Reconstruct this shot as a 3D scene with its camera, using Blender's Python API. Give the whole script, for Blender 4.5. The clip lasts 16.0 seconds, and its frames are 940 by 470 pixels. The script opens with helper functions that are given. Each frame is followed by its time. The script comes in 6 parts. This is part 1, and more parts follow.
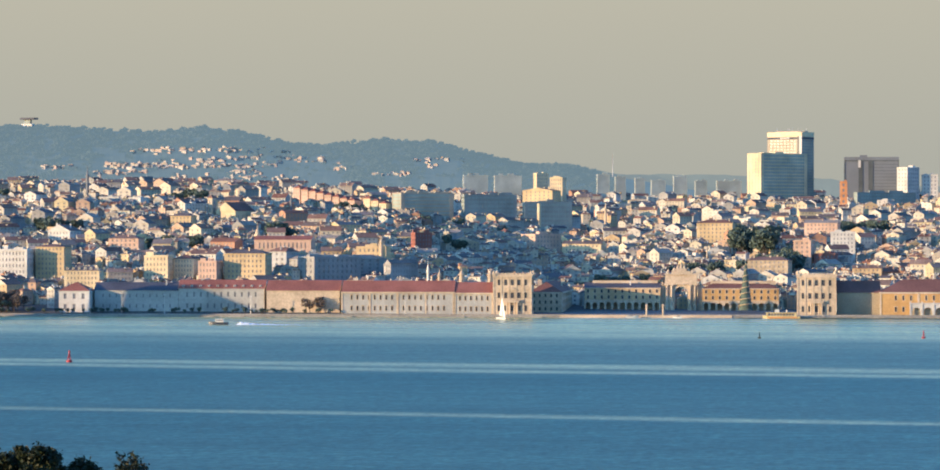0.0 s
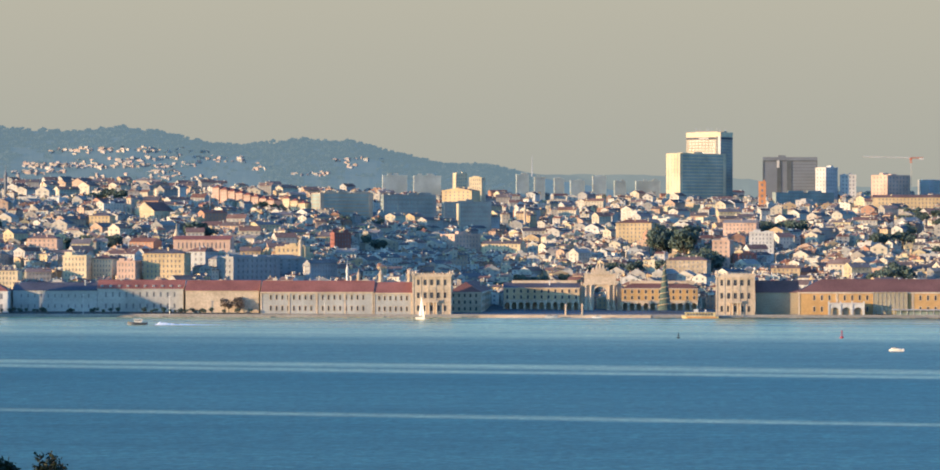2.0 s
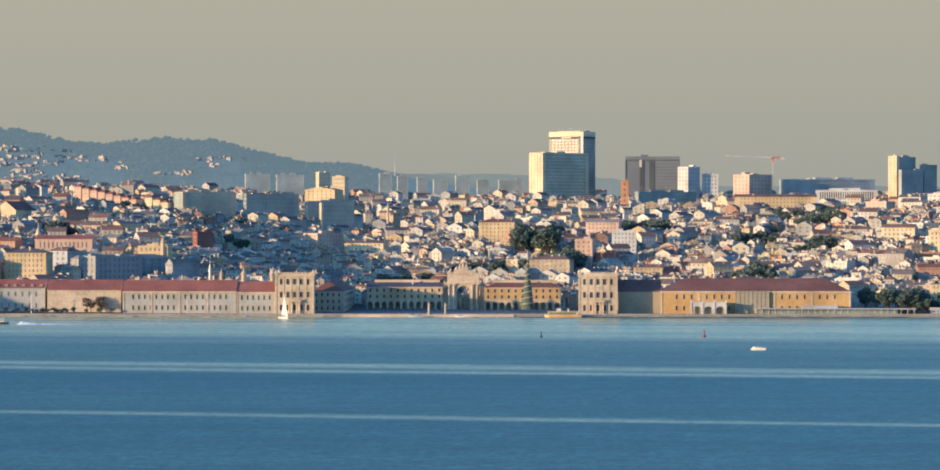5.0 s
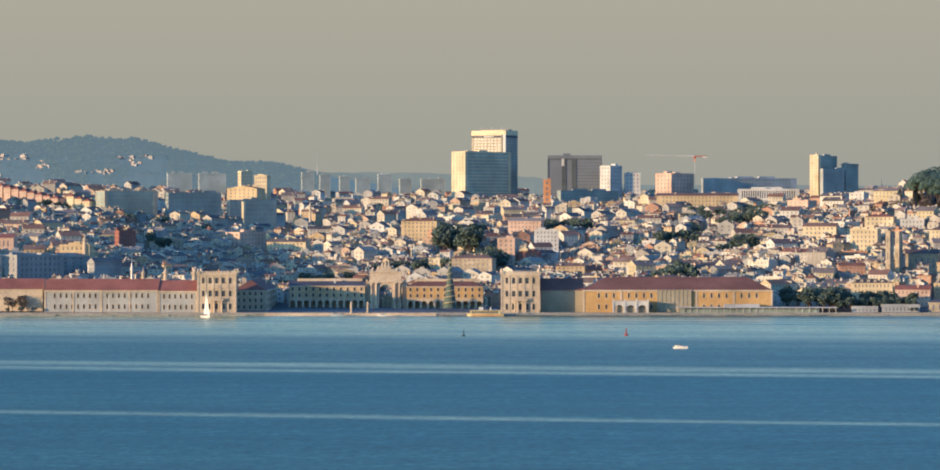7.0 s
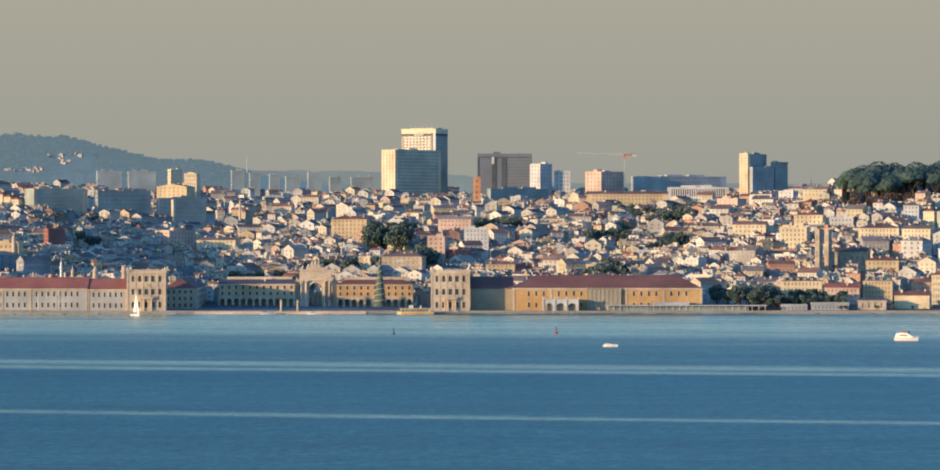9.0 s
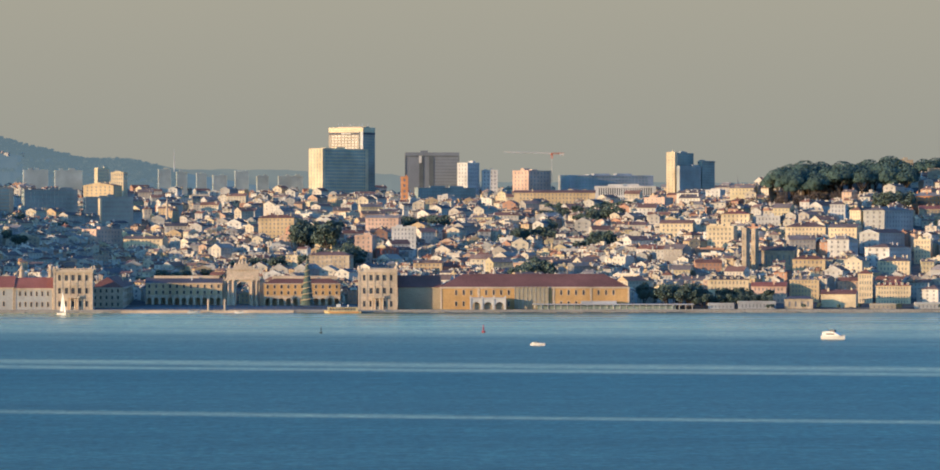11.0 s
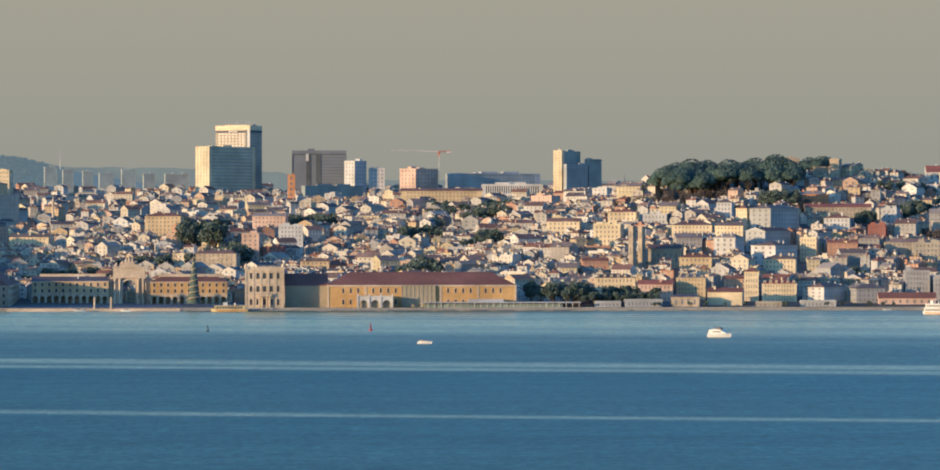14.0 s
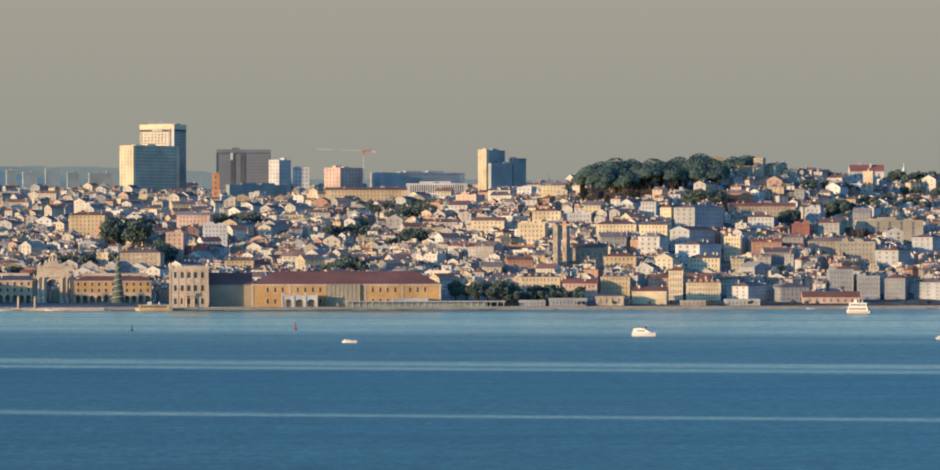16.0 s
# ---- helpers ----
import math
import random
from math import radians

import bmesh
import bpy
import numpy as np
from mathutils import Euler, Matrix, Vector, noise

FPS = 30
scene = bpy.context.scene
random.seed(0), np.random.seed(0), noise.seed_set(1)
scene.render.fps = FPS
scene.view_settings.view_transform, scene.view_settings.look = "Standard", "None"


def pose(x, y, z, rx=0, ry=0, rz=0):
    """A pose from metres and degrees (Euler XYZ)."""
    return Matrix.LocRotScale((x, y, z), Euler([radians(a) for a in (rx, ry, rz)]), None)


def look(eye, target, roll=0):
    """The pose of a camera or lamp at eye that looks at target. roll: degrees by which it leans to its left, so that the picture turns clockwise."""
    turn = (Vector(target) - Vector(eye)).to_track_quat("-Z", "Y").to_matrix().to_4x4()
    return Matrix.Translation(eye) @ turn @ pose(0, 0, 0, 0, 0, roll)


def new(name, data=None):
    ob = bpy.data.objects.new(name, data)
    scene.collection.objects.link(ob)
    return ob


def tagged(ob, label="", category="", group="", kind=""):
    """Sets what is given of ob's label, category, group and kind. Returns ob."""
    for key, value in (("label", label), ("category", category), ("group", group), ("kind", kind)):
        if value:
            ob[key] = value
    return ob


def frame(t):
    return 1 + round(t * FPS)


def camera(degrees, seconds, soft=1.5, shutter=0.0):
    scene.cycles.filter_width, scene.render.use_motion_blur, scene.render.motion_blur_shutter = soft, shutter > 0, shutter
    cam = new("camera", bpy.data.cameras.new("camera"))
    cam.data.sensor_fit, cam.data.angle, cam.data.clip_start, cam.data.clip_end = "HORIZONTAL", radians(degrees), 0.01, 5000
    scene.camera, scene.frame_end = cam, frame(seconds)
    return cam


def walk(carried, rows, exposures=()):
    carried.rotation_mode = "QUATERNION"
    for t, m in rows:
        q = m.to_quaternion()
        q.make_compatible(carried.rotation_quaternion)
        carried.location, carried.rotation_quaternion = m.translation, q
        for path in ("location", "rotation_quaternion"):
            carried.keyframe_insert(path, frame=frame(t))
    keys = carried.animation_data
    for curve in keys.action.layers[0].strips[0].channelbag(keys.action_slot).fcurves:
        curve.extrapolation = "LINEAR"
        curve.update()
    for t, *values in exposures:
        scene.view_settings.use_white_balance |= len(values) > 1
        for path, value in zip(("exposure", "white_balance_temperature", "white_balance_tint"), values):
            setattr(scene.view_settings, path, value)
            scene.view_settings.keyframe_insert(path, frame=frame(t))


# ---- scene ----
# ---------------------------------------------------------------- camera: a tripod pan from a hillside across the river
EYE = (0.0, 0.0, 60.0)
cam = camera(14.3, 16.0, soft=1.75)
ROWS = [
    (0.0, 4.804, -0.11), (0.5, 4.516, -0.11), (1.0, 4.215, -0.11), (1.5, 3.912, -0.11), (2.0, 3.57, -0.11),
    (2.5, 3.221, -0.11), (3.0, 2.826, -0.112), (3.5, 2.474, -0.113), (4.0, 2.124, -0.114), (6.5, 0.582, -0.133),
    (7.0, 0.289, -0.14), (7.5, 0.022, -0.148), (8.0, -0.257, -0.154), (8.5, -0.509, -0.16), (9.0, -0.781, -0.168),
    (11.5, -2.183, -0.188), (12.0, -2.477, -0.189), (12.5, -2.754, -0.197), (13.0, -3.05, -0.203), (13.5, -3.321, -0.21),
    (14.0, -3.618, -0.214), (14.5, -3.896, -0.216), (15.0, -4.198, -0.225), (15.5, -4.473, -0.226), (16.0, -4.771, -0.228),
]
walk(cam, [(t, pose(*EYE, 90 + pitch, 0, yaw)) for t, yaw, pitch in ROWS],
     exposures=[(0.0, 0.09), (4.0, -0.06), (7.0, -0.19), (9.0, -0.24), (16.0, -0.36)])

# ---------------------------------------------------------------- light: low winter sun from the west, hazy sky
SUN_AZ, SUN_EL = -119.0, 6.8          # degrees clockwise from +y; above the horizon
world = bpy.data.worlds.new("world")
scene.world = world
world.use_nodes = True
wn, wl = world.node_tree.nodes, world.node_tree.links
wn.clear()
sky = wn.new("ShaderNodeTexSky")
sky.sky_type = "NISHITA"
sky.sun_disc = False
sky.sun_elevation = radians(SUN_EL)
sky.sun_rotation = radians(SUN_AZ)
sky.air_density, sky.dust_density, sky.ozone_density = 1.3, 1.5, 2.0
coord = wn.new("ShaderNodeTexCoord")
sep = wn.new("ShaderNodeSeparateXYZ")
rise = wn.new("ShaderNodeMapRange")
rise.interpolation_type = "SMOOTHSTEP"
rise.inputs["From Min"].default_value, rise.inputs["From Max"].default_value = 0.058, 0.10
rise.inputs["To Min"].default_value, rise.inputs["To Max"].default_value = 0.0, 1.0
low = wn.new("ShaderNodeMapRange")
low.inputs["From Min"].default_value, low.inputs["From Max"].default_value = 0.005, 0.06
tone = wn.new("ShaderNodeMix")
tone.data_type = "RGBA"
tone.inputs["A"].default_value = (0.385, 0.390, 0.345, 1)     # milky air just above the roofs
tone.inputs["B"].default_value = (0.475, 0.455, 0.370, 1)     # warm haze over it
gain = wn.new("ShaderNodeMix")
gain.data_type, gain.blend_type = "RGBA", "MULTIPLY"
gain.inputs["Factor"].default_value = 1.0
gain.inputs["B"].default_value = (0.142, 0.314, 0.595, 1)
blend = wn.new("ShaderNodeMix")
blend.data_type = "RGBA"
bg = wn.new("ShaderNodeBackground")
bg.inputs["Strength"].default_value = 1.0
wout = wn.new("ShaderNodeOutputWorld")
wl.new(coord.outputs["Generated"], sep.inputs[0])
wl.new(sep.outputs["Z"], rise.inputs["Value"])
wl.new(sep.outputs["Z"], low.inputs["Value"])
wl.new(low.outputs["Result"], tone.inputs["Factor"])
wl.new(sky.outputs["Color"], gain.inputs["A"])
wl.new(rise.outputs["Result"], blend.inputs["Factor"])
wl.new(tone.outputs["Result"], blend.inputs["A"])
wl.new(gain.outputs["Result"], blend.inputs["B"])
wl.new(blend.outputs["Result"], bg.inputs["Color"])
wl.new(bg.outputs["Background"], wout.inputs["Surface"])

sun = new("sun", bpy.data.lights.new("sun", "SUN"))
sun.data.energy, sun.data.angle, sun.data.color = 6.7, radians(0.6), (1.0, 0.68, 0.385)
az, el = radians(SUN_AZ), radians(SUN_EL)
SUNWARD = Vector((math.sin(az) * math.cos(el), math.cos(az) * math.cos(el), math.sin(el)))
sun.matrix_world = look(SUNWARD * 500, (0, 0, 0))

# ---------------------------------------------------------------- materials


def material(name, base, rough=0.8, metal=0.0, palette=None, grain=0.12, scale=0.6, stain=0.25, stain_scale=0.05, bump=0.0, spec=0.3):
    """A painted or mineral surface: base colour or a palette picked by the object, fine grain, broad stains and relief."""
    m = bpy.data.materials.new(name)
    m.use_nodes = True
    n, l = m.node_tree.nodes, m.node_tree.links
    p = n["Principled BSDF"]
    p.inputs["Roughness"].default_value, p.inputs["Metallic"].default_value = rough, metal
    p.inputs["Specular IOR Level"].default_value = spec
    geo = n.new("ShaderNodeNewGeometry")
    fine = n.new("ShaderNodeTexNoise")
    fine.inputs["Scale"].default_value, fine.inputs["Detail"].default_value = scale, 4
    broad = n.new("ShaderNodeTexNoise")
    broad.inputs["Scale"].default_value, broad.inputs["Detail"].default_value = stain_scale, 3
    l.new(geo.outputs["Position"], fine.inputs["Vector"])
    l.new(geo.outputs["Position"], broad.inputs["Vector"])
    if palette:
        info = n.new("ShaderNodeObjectInfo")
        ramp = n.new("ShaderNodeValToRGB")
        ramp.color_ramp.interpolation = "CONSTANT"
        while len(ramp.color_ramp.elements) < len(palette):
            ramp.color_ramp.elements.new(0.5)
        for i, c in enumerate(palette):
            ramp.color_ramp.elements[i].position = i / len(palette)
            ramp.color_ramp.elements[i].color = (*c, 1)
        pick = n.new("ShaderNodeAttribute")
        pick.attribute_name = "pick"
        both = n.new("ShaderNodeMath")
        both.operation = "ADD"
        part_of_one = n.new("ShaderNodeMath")
        part_of_one.operation = "FRACT"
        l.new(info.outputs["Random"], both.inputs[0])
        l.new(pick.outputs["Fac"], both.inputs[1])
        l.new(both.outputs[0], part_of_one.inputs[0])
        l.new(part_of_one.outputs[0], ramp.inputs["Fac"])
        colour = ramp.outputs["Color"]
    else:
        rgb = n.new("ShaderNodeRGB")
        rgb.outputs[0].default_value = (*base, 1)
        colour = rgb.outputs[0]
    for tex, amount in ((fine, grain), (broad, stain)):
        span = n.new("ShaderNodeMapRange")
        span.inputs["From Min"].default_value, span.inputs["From Max"].default_value = 0.3, 0.7
        span.inputs["To Min"].default_value, span.inputs["To Max"].default_value = 1 - amount, 1 + amount * 0.6
        l.new(tex.outputs["Fac"], span.inputs["Value"])
        mul = n.new("ShaderNodeMix")
        mul.data_type, mul.blend_type = "RGBA", "MULTIPLY"
        mul.inputs["Factor"].default_value = 1
        l.new(colour, mul.inputs["A"])
        l.new(span.outputs["Result"], mul.inputs["B"])
        colour = mul.outputs["Result"]
    l.new(colour, p.inputs["Base Color"])
    if bump:
        b = n.new("ShaderNodeBump")
        b.inputs["Strength"].default_value, b.inputs["Distance"].default_value = 1.0, bump
        l.new(fine.outputs["Fac"], b.inputs["Height"])
        l.new(b.outputs["Normal"], p.inputs["Normal"])
    return m


WALLS = [(0.64, 0.57, 0.46), (0.54, 0.49, 0.41), (0.62, 0.53, 0.39), (0.45, 0.42, 0.36), (0.66, 0.62, 0.54), (0.58, 0.43, 0.26),
         (0.55, 0.38, 0.27), (0.48, 0.43, 0.36), (0.64, 0.55, 0.40), (0.39, 0.35, 0.30), (0.60, 0.50, 0.31), (0.50, 0.47, 0.42),
         (0.48, 0.27, 0.18), (0.65, 0.60, 0.50), (0.33, 0.32, 0.30), (0.57, 0.51, 0.41)]
ROOFS = [(0.25, 0.135, 0.10), (0.30, 0.16, 0.11), (0.19, 0.115, 0.095), (0.26, 0.165, 0.125), (0.18, 0.135, 0.115), (0.33, 0.21, 0.155), (0.24, 0.19, 0.165),
         (0.25, 0.115, 0.08), (0.15, 0.125, 0.12), (0.34, 0.285, 0.235)]
mat_walls = material("rendered_walls", (0.7, 0.65, 0.55), 0.9, palette=WALLS, scale=0.5)
mat_roofs = material("clay_roofs", (0.3, 0.15, 0.1), 0.85, palette=ROOFS, grain=0.3, scale=0.9, stain=0.3, bump=0.08)
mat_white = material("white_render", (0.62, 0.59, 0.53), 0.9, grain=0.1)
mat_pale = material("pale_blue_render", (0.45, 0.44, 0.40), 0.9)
mat_cream = material("cream_render", (0.75, 0.60, 0.38), 0.9)
mat_yellow = material("ochre_yellow_render", (0.58, 0.35, 0.145), 0.9)
mat_soft_yellow = material("soft_yellow_render", (0.64, 0.48, 0.28), 0.9)
mat_pink = material("pink_render", (0.64, 0.44, 0.33), 0.9)
mat_orange = material("orange_render", (0.66, 0.30, 0.14), 0.9)
mat_red = material("red_render", (0.37, 0.15, 0.115), 0.9)
mat_upright = material("dark_metal", (0.10, 0.11, 0.11), 0.5)
mat_beige = material("beige_render", (0.44, 0.38, 0.29), 0.9)
mat_stone = material("pale_limestone", (0.61, 0.48, 0.34), 0.85, grain=0.2, scale=0.8, stain=0.3)
mat_ochre_stone = material("ochre_stone_render", (0.56, 0.40, 0.23), 0.9)
mat_tan = material("tan_stone", (0.46, 0.37, 0.26), 0.9, grain=0.25, scale=0.4, stain=0.3)
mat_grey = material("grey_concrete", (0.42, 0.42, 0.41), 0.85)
mat_dark_grey = material("dark_cladding", (0.17, 0.185, 0.20), 0.6, grain=0.05, stain=0.12)
mat_office = material("grey_office_render", (0.31, 0.34, 0.31), 0.8)
# far flats: haze put into one pale colour for walls and panes
mat_far = material("hazed_grey_flats", (0.47, 0.50, 0.44), 0.9, grain=0.06)
# dun darkens white and cream walls: shade put into their colour
mat_dimmed_dun = material("dimmed_dun_render", (0.36, 0.35, 0.33), 0.9)
mat_blue_glass = material("blue_curtain_glass", (0.30, 0.37, 0.33), 0.35, spec=0.6, grain=0.05)
mat_glass = material("dark_window_glass", (0.23, 0.23, 0.24), 0.3, spec=0.4, grain=0.2, scale=0.3)
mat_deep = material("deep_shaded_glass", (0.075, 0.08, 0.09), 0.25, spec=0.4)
mat_roof_red = material("red_clay_tiles", (0.35, 0.125, 0.09), 0.85, grain=0.25, scale=1.2, bump=0.06)
mat_roof_brown = material("brown_clay_tiles", (0.23, 0.10, 0.075), 0.85, grain=0.25, scale=1.2, bump=0.06)
mat_slate = material("slate_roof", (0.09, 0.09, 0.11), 0.7, grain=0.2)
mat_net = material("scaffold_net", (0.42, 0.36, 0.25), 0.9, grain=0.3, scale=1.5)
mat_quay = material("quay_stone", (0.34, 0.31, 0.26), 0.9, grain=0.3, scale=0.8)
mat_land = material("city_ground", (0.11, 0.11, 0.10), 0.95, grain=0.4, scale=0.08, stain=0.3, stain_scale=0.01)
mat_bark = material("bark", (0.12, 0.09, 0.07), 0.95, grain=0.3, scale=3)
mat_leaf = material("dark_foliage", (0.110, 0.150, 0.120), 0.8, grain=0.25, scale=0.5, stain=0.2, stain_scale=0.1)
mat_pine = material("pine_foliage", (0.075, 0.125, 0.105), 0.8, grain=0.3, scale=0.3, stain=0.25, stain_scale=0.08)
mat_bush = material("oak_leaves", (0.028, 0.038, 0.015), 0.6, grain=0.5, scale=4.0, stain=0.4, stain_scale=0.7)
mat_bare = material("bare_twigs", (0.15, 0.12, 0.10), 0.95)
mat_hull = material("white_boat_paint", (0.64, 0.62, 0.57), 0.35, spec=0.5, stain=0.1)
mat_hull_dark = material("dark_boat_paint", (0.05, 0.06, 0.08), 0.4, spec=0.5)
mat_ferry = material("ferry_yellow", (0.62, 0.50, 0.27), 0.5)
mat_buoy = material("buoy_red", (0.40, 0.05, 0.06), 0.5)
mat_buoy_dark = material("buoy_green_black", (0.03, 0.05, 0.05), 0.5)
mat_sail = material("sailcloth", (0.80, 0.78, 0.72), 0.8)
mat_foam = material("foam", (0.82, 0.84, 0.85), 0.9, grain=0.2, scale=1.0)
mat_steel = material("painted_steel", (0.55, 0.53, 0.50), 0.5, metal=0.3)
mat_crane = material("crane_red", (0.60, 0.16, 0.08), 0.5)
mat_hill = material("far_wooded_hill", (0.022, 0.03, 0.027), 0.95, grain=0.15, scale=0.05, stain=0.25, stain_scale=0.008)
hill_haze_glow = mat_hill.node_tree.nodes["Principled BSDF"]           # farthest backdrop: emission stands in for many kilometres of bright, hazy air
hill_haze_glow.inputs["Emission Color"].default_value = (0.42, 0.62, 0.74, 1)
hill_haze_glow.inputs["Emission Strength"].default_value = 0.335
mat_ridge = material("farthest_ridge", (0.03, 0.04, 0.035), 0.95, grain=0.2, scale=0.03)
# a paler emission paints thicker haze over the ridge
ridge_haze_glow = mat_ridge.node_tree.nodes["Principled BSDF"]
ridge_haze_glow.inputs["Emission Color"].default_value = (0.62, 0.74, 0.76, 1)
ridge_haze_glow.inputs["Emission Strength"].default_value = 0.35


def water_material():
    """River water: deep blue body, wind ripples, and smooth slicks that lie along the current."""
    m = bpy.data.materials.new("river_water")
    m.use_nodes = True
    n, l = m.node_tree.nodes, m.node_tree.links
    p = n["Principled BSDF"]
    p.inputs["IOR"].default_value = 1.333
    p.inputs["Specular IOR Level"].default_value = 0.2
    geo = n.new("ShaderNodeNewGeometry")
    # long bands along x
    stretch = n.new("ShaderNodeMapping")
    stretch.inputs["Scale"].default_value = (0.0012, 0.012, 1)
    bands = n.new("ShaderNodeTexNoise")
    bands.inputs["Scale"].default_value, bands.inputs["Detail"].default_value = 1.0, 5
    l.new(geo.outputs["Position"], stretch.inputs["Vector"])
    l.new(stretch.outputs["Vector"], bands.inputs["Vector"])
    wander = n.new("ShaderNodeMath")
    wander.operation = "MULTIPLY_ADD"
    wander.inputs[1].default_value, wander.inputs[2].default_value = 44.0, -22.0
    l.new(bands.outputs["Fac"], wander.inputs[0])
    sepx = n.new("ShaderNodeSeparateXYZ")
    l.new(geo.outputs["Position"], sepx.inputs[0])
    slant = n.new("ShaderNodeMath")
    slant.operation = "MULTIPLY_ADD"
    slant.inputs[1].default_value = 0.25
    l.new(sepx.outputs["X"], slant.inputs[0])
    l.new(sepx.outputs["Y"], slant.inputs[2])
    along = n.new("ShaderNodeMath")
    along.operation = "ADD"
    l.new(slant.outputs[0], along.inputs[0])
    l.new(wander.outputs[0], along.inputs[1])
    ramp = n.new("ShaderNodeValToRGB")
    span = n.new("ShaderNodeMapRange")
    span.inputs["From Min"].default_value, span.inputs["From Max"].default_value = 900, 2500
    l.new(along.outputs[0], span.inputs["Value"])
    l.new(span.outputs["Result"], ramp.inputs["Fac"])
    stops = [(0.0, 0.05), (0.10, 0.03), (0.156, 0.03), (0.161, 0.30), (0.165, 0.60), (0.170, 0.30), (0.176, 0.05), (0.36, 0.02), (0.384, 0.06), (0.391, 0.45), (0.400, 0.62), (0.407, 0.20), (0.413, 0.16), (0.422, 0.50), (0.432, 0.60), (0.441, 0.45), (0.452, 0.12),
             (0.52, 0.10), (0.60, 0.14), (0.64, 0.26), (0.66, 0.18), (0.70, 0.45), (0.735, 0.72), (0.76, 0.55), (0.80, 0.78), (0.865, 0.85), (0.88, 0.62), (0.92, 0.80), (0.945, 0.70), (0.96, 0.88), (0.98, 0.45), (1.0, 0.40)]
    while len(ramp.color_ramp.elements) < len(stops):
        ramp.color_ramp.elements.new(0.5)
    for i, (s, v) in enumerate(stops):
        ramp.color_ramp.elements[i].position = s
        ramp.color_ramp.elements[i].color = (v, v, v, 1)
    # ripples
    chop = n.new("ShaderNodeTexNoise")
    chop.inputs["Scale"].default_value, chop.inputs["Detail"].default_value = 1.0, 4
    squeeze = n.new("ShaderNodeMapping")
    squeeze.inputs["Scale"].default_value = (0.22, 0.18, 1)
    l.new(geo.outputs["Position"], squeeze.inputs["Vector"])
    l.new(squeeze.outputs["Vector"], chop.inputs["Vector"])
    calm = n.new("ShaderNodeMapRange")
    calm.inputs["To Min"].default_value, calm.inputs["To Max"].default_value = 1.0, 0.35
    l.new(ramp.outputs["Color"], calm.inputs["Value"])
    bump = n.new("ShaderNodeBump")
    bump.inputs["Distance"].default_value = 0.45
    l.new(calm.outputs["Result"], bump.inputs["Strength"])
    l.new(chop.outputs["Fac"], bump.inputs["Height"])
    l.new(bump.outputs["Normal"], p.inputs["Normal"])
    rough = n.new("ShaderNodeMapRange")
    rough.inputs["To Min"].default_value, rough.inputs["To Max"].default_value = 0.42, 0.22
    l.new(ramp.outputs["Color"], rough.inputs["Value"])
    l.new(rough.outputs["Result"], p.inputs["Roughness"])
    # pale tint puts the slicks' sky reflection into the base colour
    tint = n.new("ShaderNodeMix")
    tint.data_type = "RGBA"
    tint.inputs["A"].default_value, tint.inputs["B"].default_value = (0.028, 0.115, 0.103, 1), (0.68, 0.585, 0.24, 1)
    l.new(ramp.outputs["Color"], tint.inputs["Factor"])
    # cat's-paws: ripple light and shade put into the colour, streaked along the wind
    paws = []
    for sx, sy, amount in ((0.016, 0.045, 0.20), (0.12, 0.12, 0.38), (0.0016, 0.016, 0.20), (0.38, 0.26, 0.55), (0.9, 0.5, 0.35)):
        lay = n.new("ShaderNodeMapping")
        lay.inputs["Scale"].default_value = (sx, sy, 1)
        tex = n.new("ShaderNodeTexNoise")
        tex.inputs["Scale"].default_value, tex.inputs["Detail"].default_value = 1.0, 4
        amp = n.new("ShaderNodeMapRange")
        amp.inputs["From Min"].default_value, amp.inputs["From Max"].default_value = 0.25, 0.75
        amp.inputs["To Min"].default_value, amp.inputs["To Max"].default_value = 1 - amount, 1 + amount
        mul = n.new("ShaderNodeMix")
        mul.data_type, mul.blend_type = "RGBA", "MULTIPLY"
        mul.inputs["Factor"].default_value = 1.0
        l.new(geo.outputs["Position"], lay.inputs["Vector"])
        l.new(lay.outputs["Vector"], tex.inputs["Vector"])
        l.new(tex.outputs["Fac"], amp.inputs["Value"])
        l.new((paws[-1] if paws else tint).outputs["Result"], mul.inputs["A"])
        l.new(amp.outputs["Result"], mul.inputs["B"])
        paws.append(mul)
    l.new(paws[-1].outputs["Result"], p.inputs["Base Color"])
    return m


mat_water = water_material()

# ---------------------------------------------------------------- the lie of the land
BEARINGS = [-400, -160, -110, -60, -20, 20, 55, 85, 115, 140, 165, 200, 400]          # metres across, at 1000 m from the eye
DEPTHS = [2510, 2600, 2750, 2950, 3250, 3600, 4000, 4500]
HEIGHTS = [
    (1.6, 1.6, 1.6, 1.6, 1.6, 1.6, 1.6, 1.6, 1.6, 1.6, 1.6, 1.6, 1.6),
    (11, 6, 5, 2, 1.8, 1.8, 3, 5, 6, 6, 6, 6, 6),
    (30, 26, 25, 5, 2.4, 3, 10, 17, 22, 24, 24, 22, 20),
    (48, 43, 41, 10, 10, 15, 24, 40, 52, 55, 55, 48, 40),
    (68, 64, 57, 30, 38, 42, 48, 66, 84, 91, 98, 88, 60),
    (88, 86, 72, 50, 56, 60, 62, 70, 72, 74, 76, 72, 62),
    (98, 95, 86, 70, 72, 74, 76, 80, 80, 80, 80, 76, 66),
    (105, 105, 98, 88, 86, 88, 90, 90, 90, 88, 86, 80, 70),
]


def land(x, y):
    """Height of the city's ground."""
    b = np.clip(x / y * 1000.0, BEARINGS[0], BEARINGS[-1])
    per_row = [np.interp(b, BEARINGS, row) for row in HEIGHTS]
    return float(np.interp(y, DEPTHS, per_row))


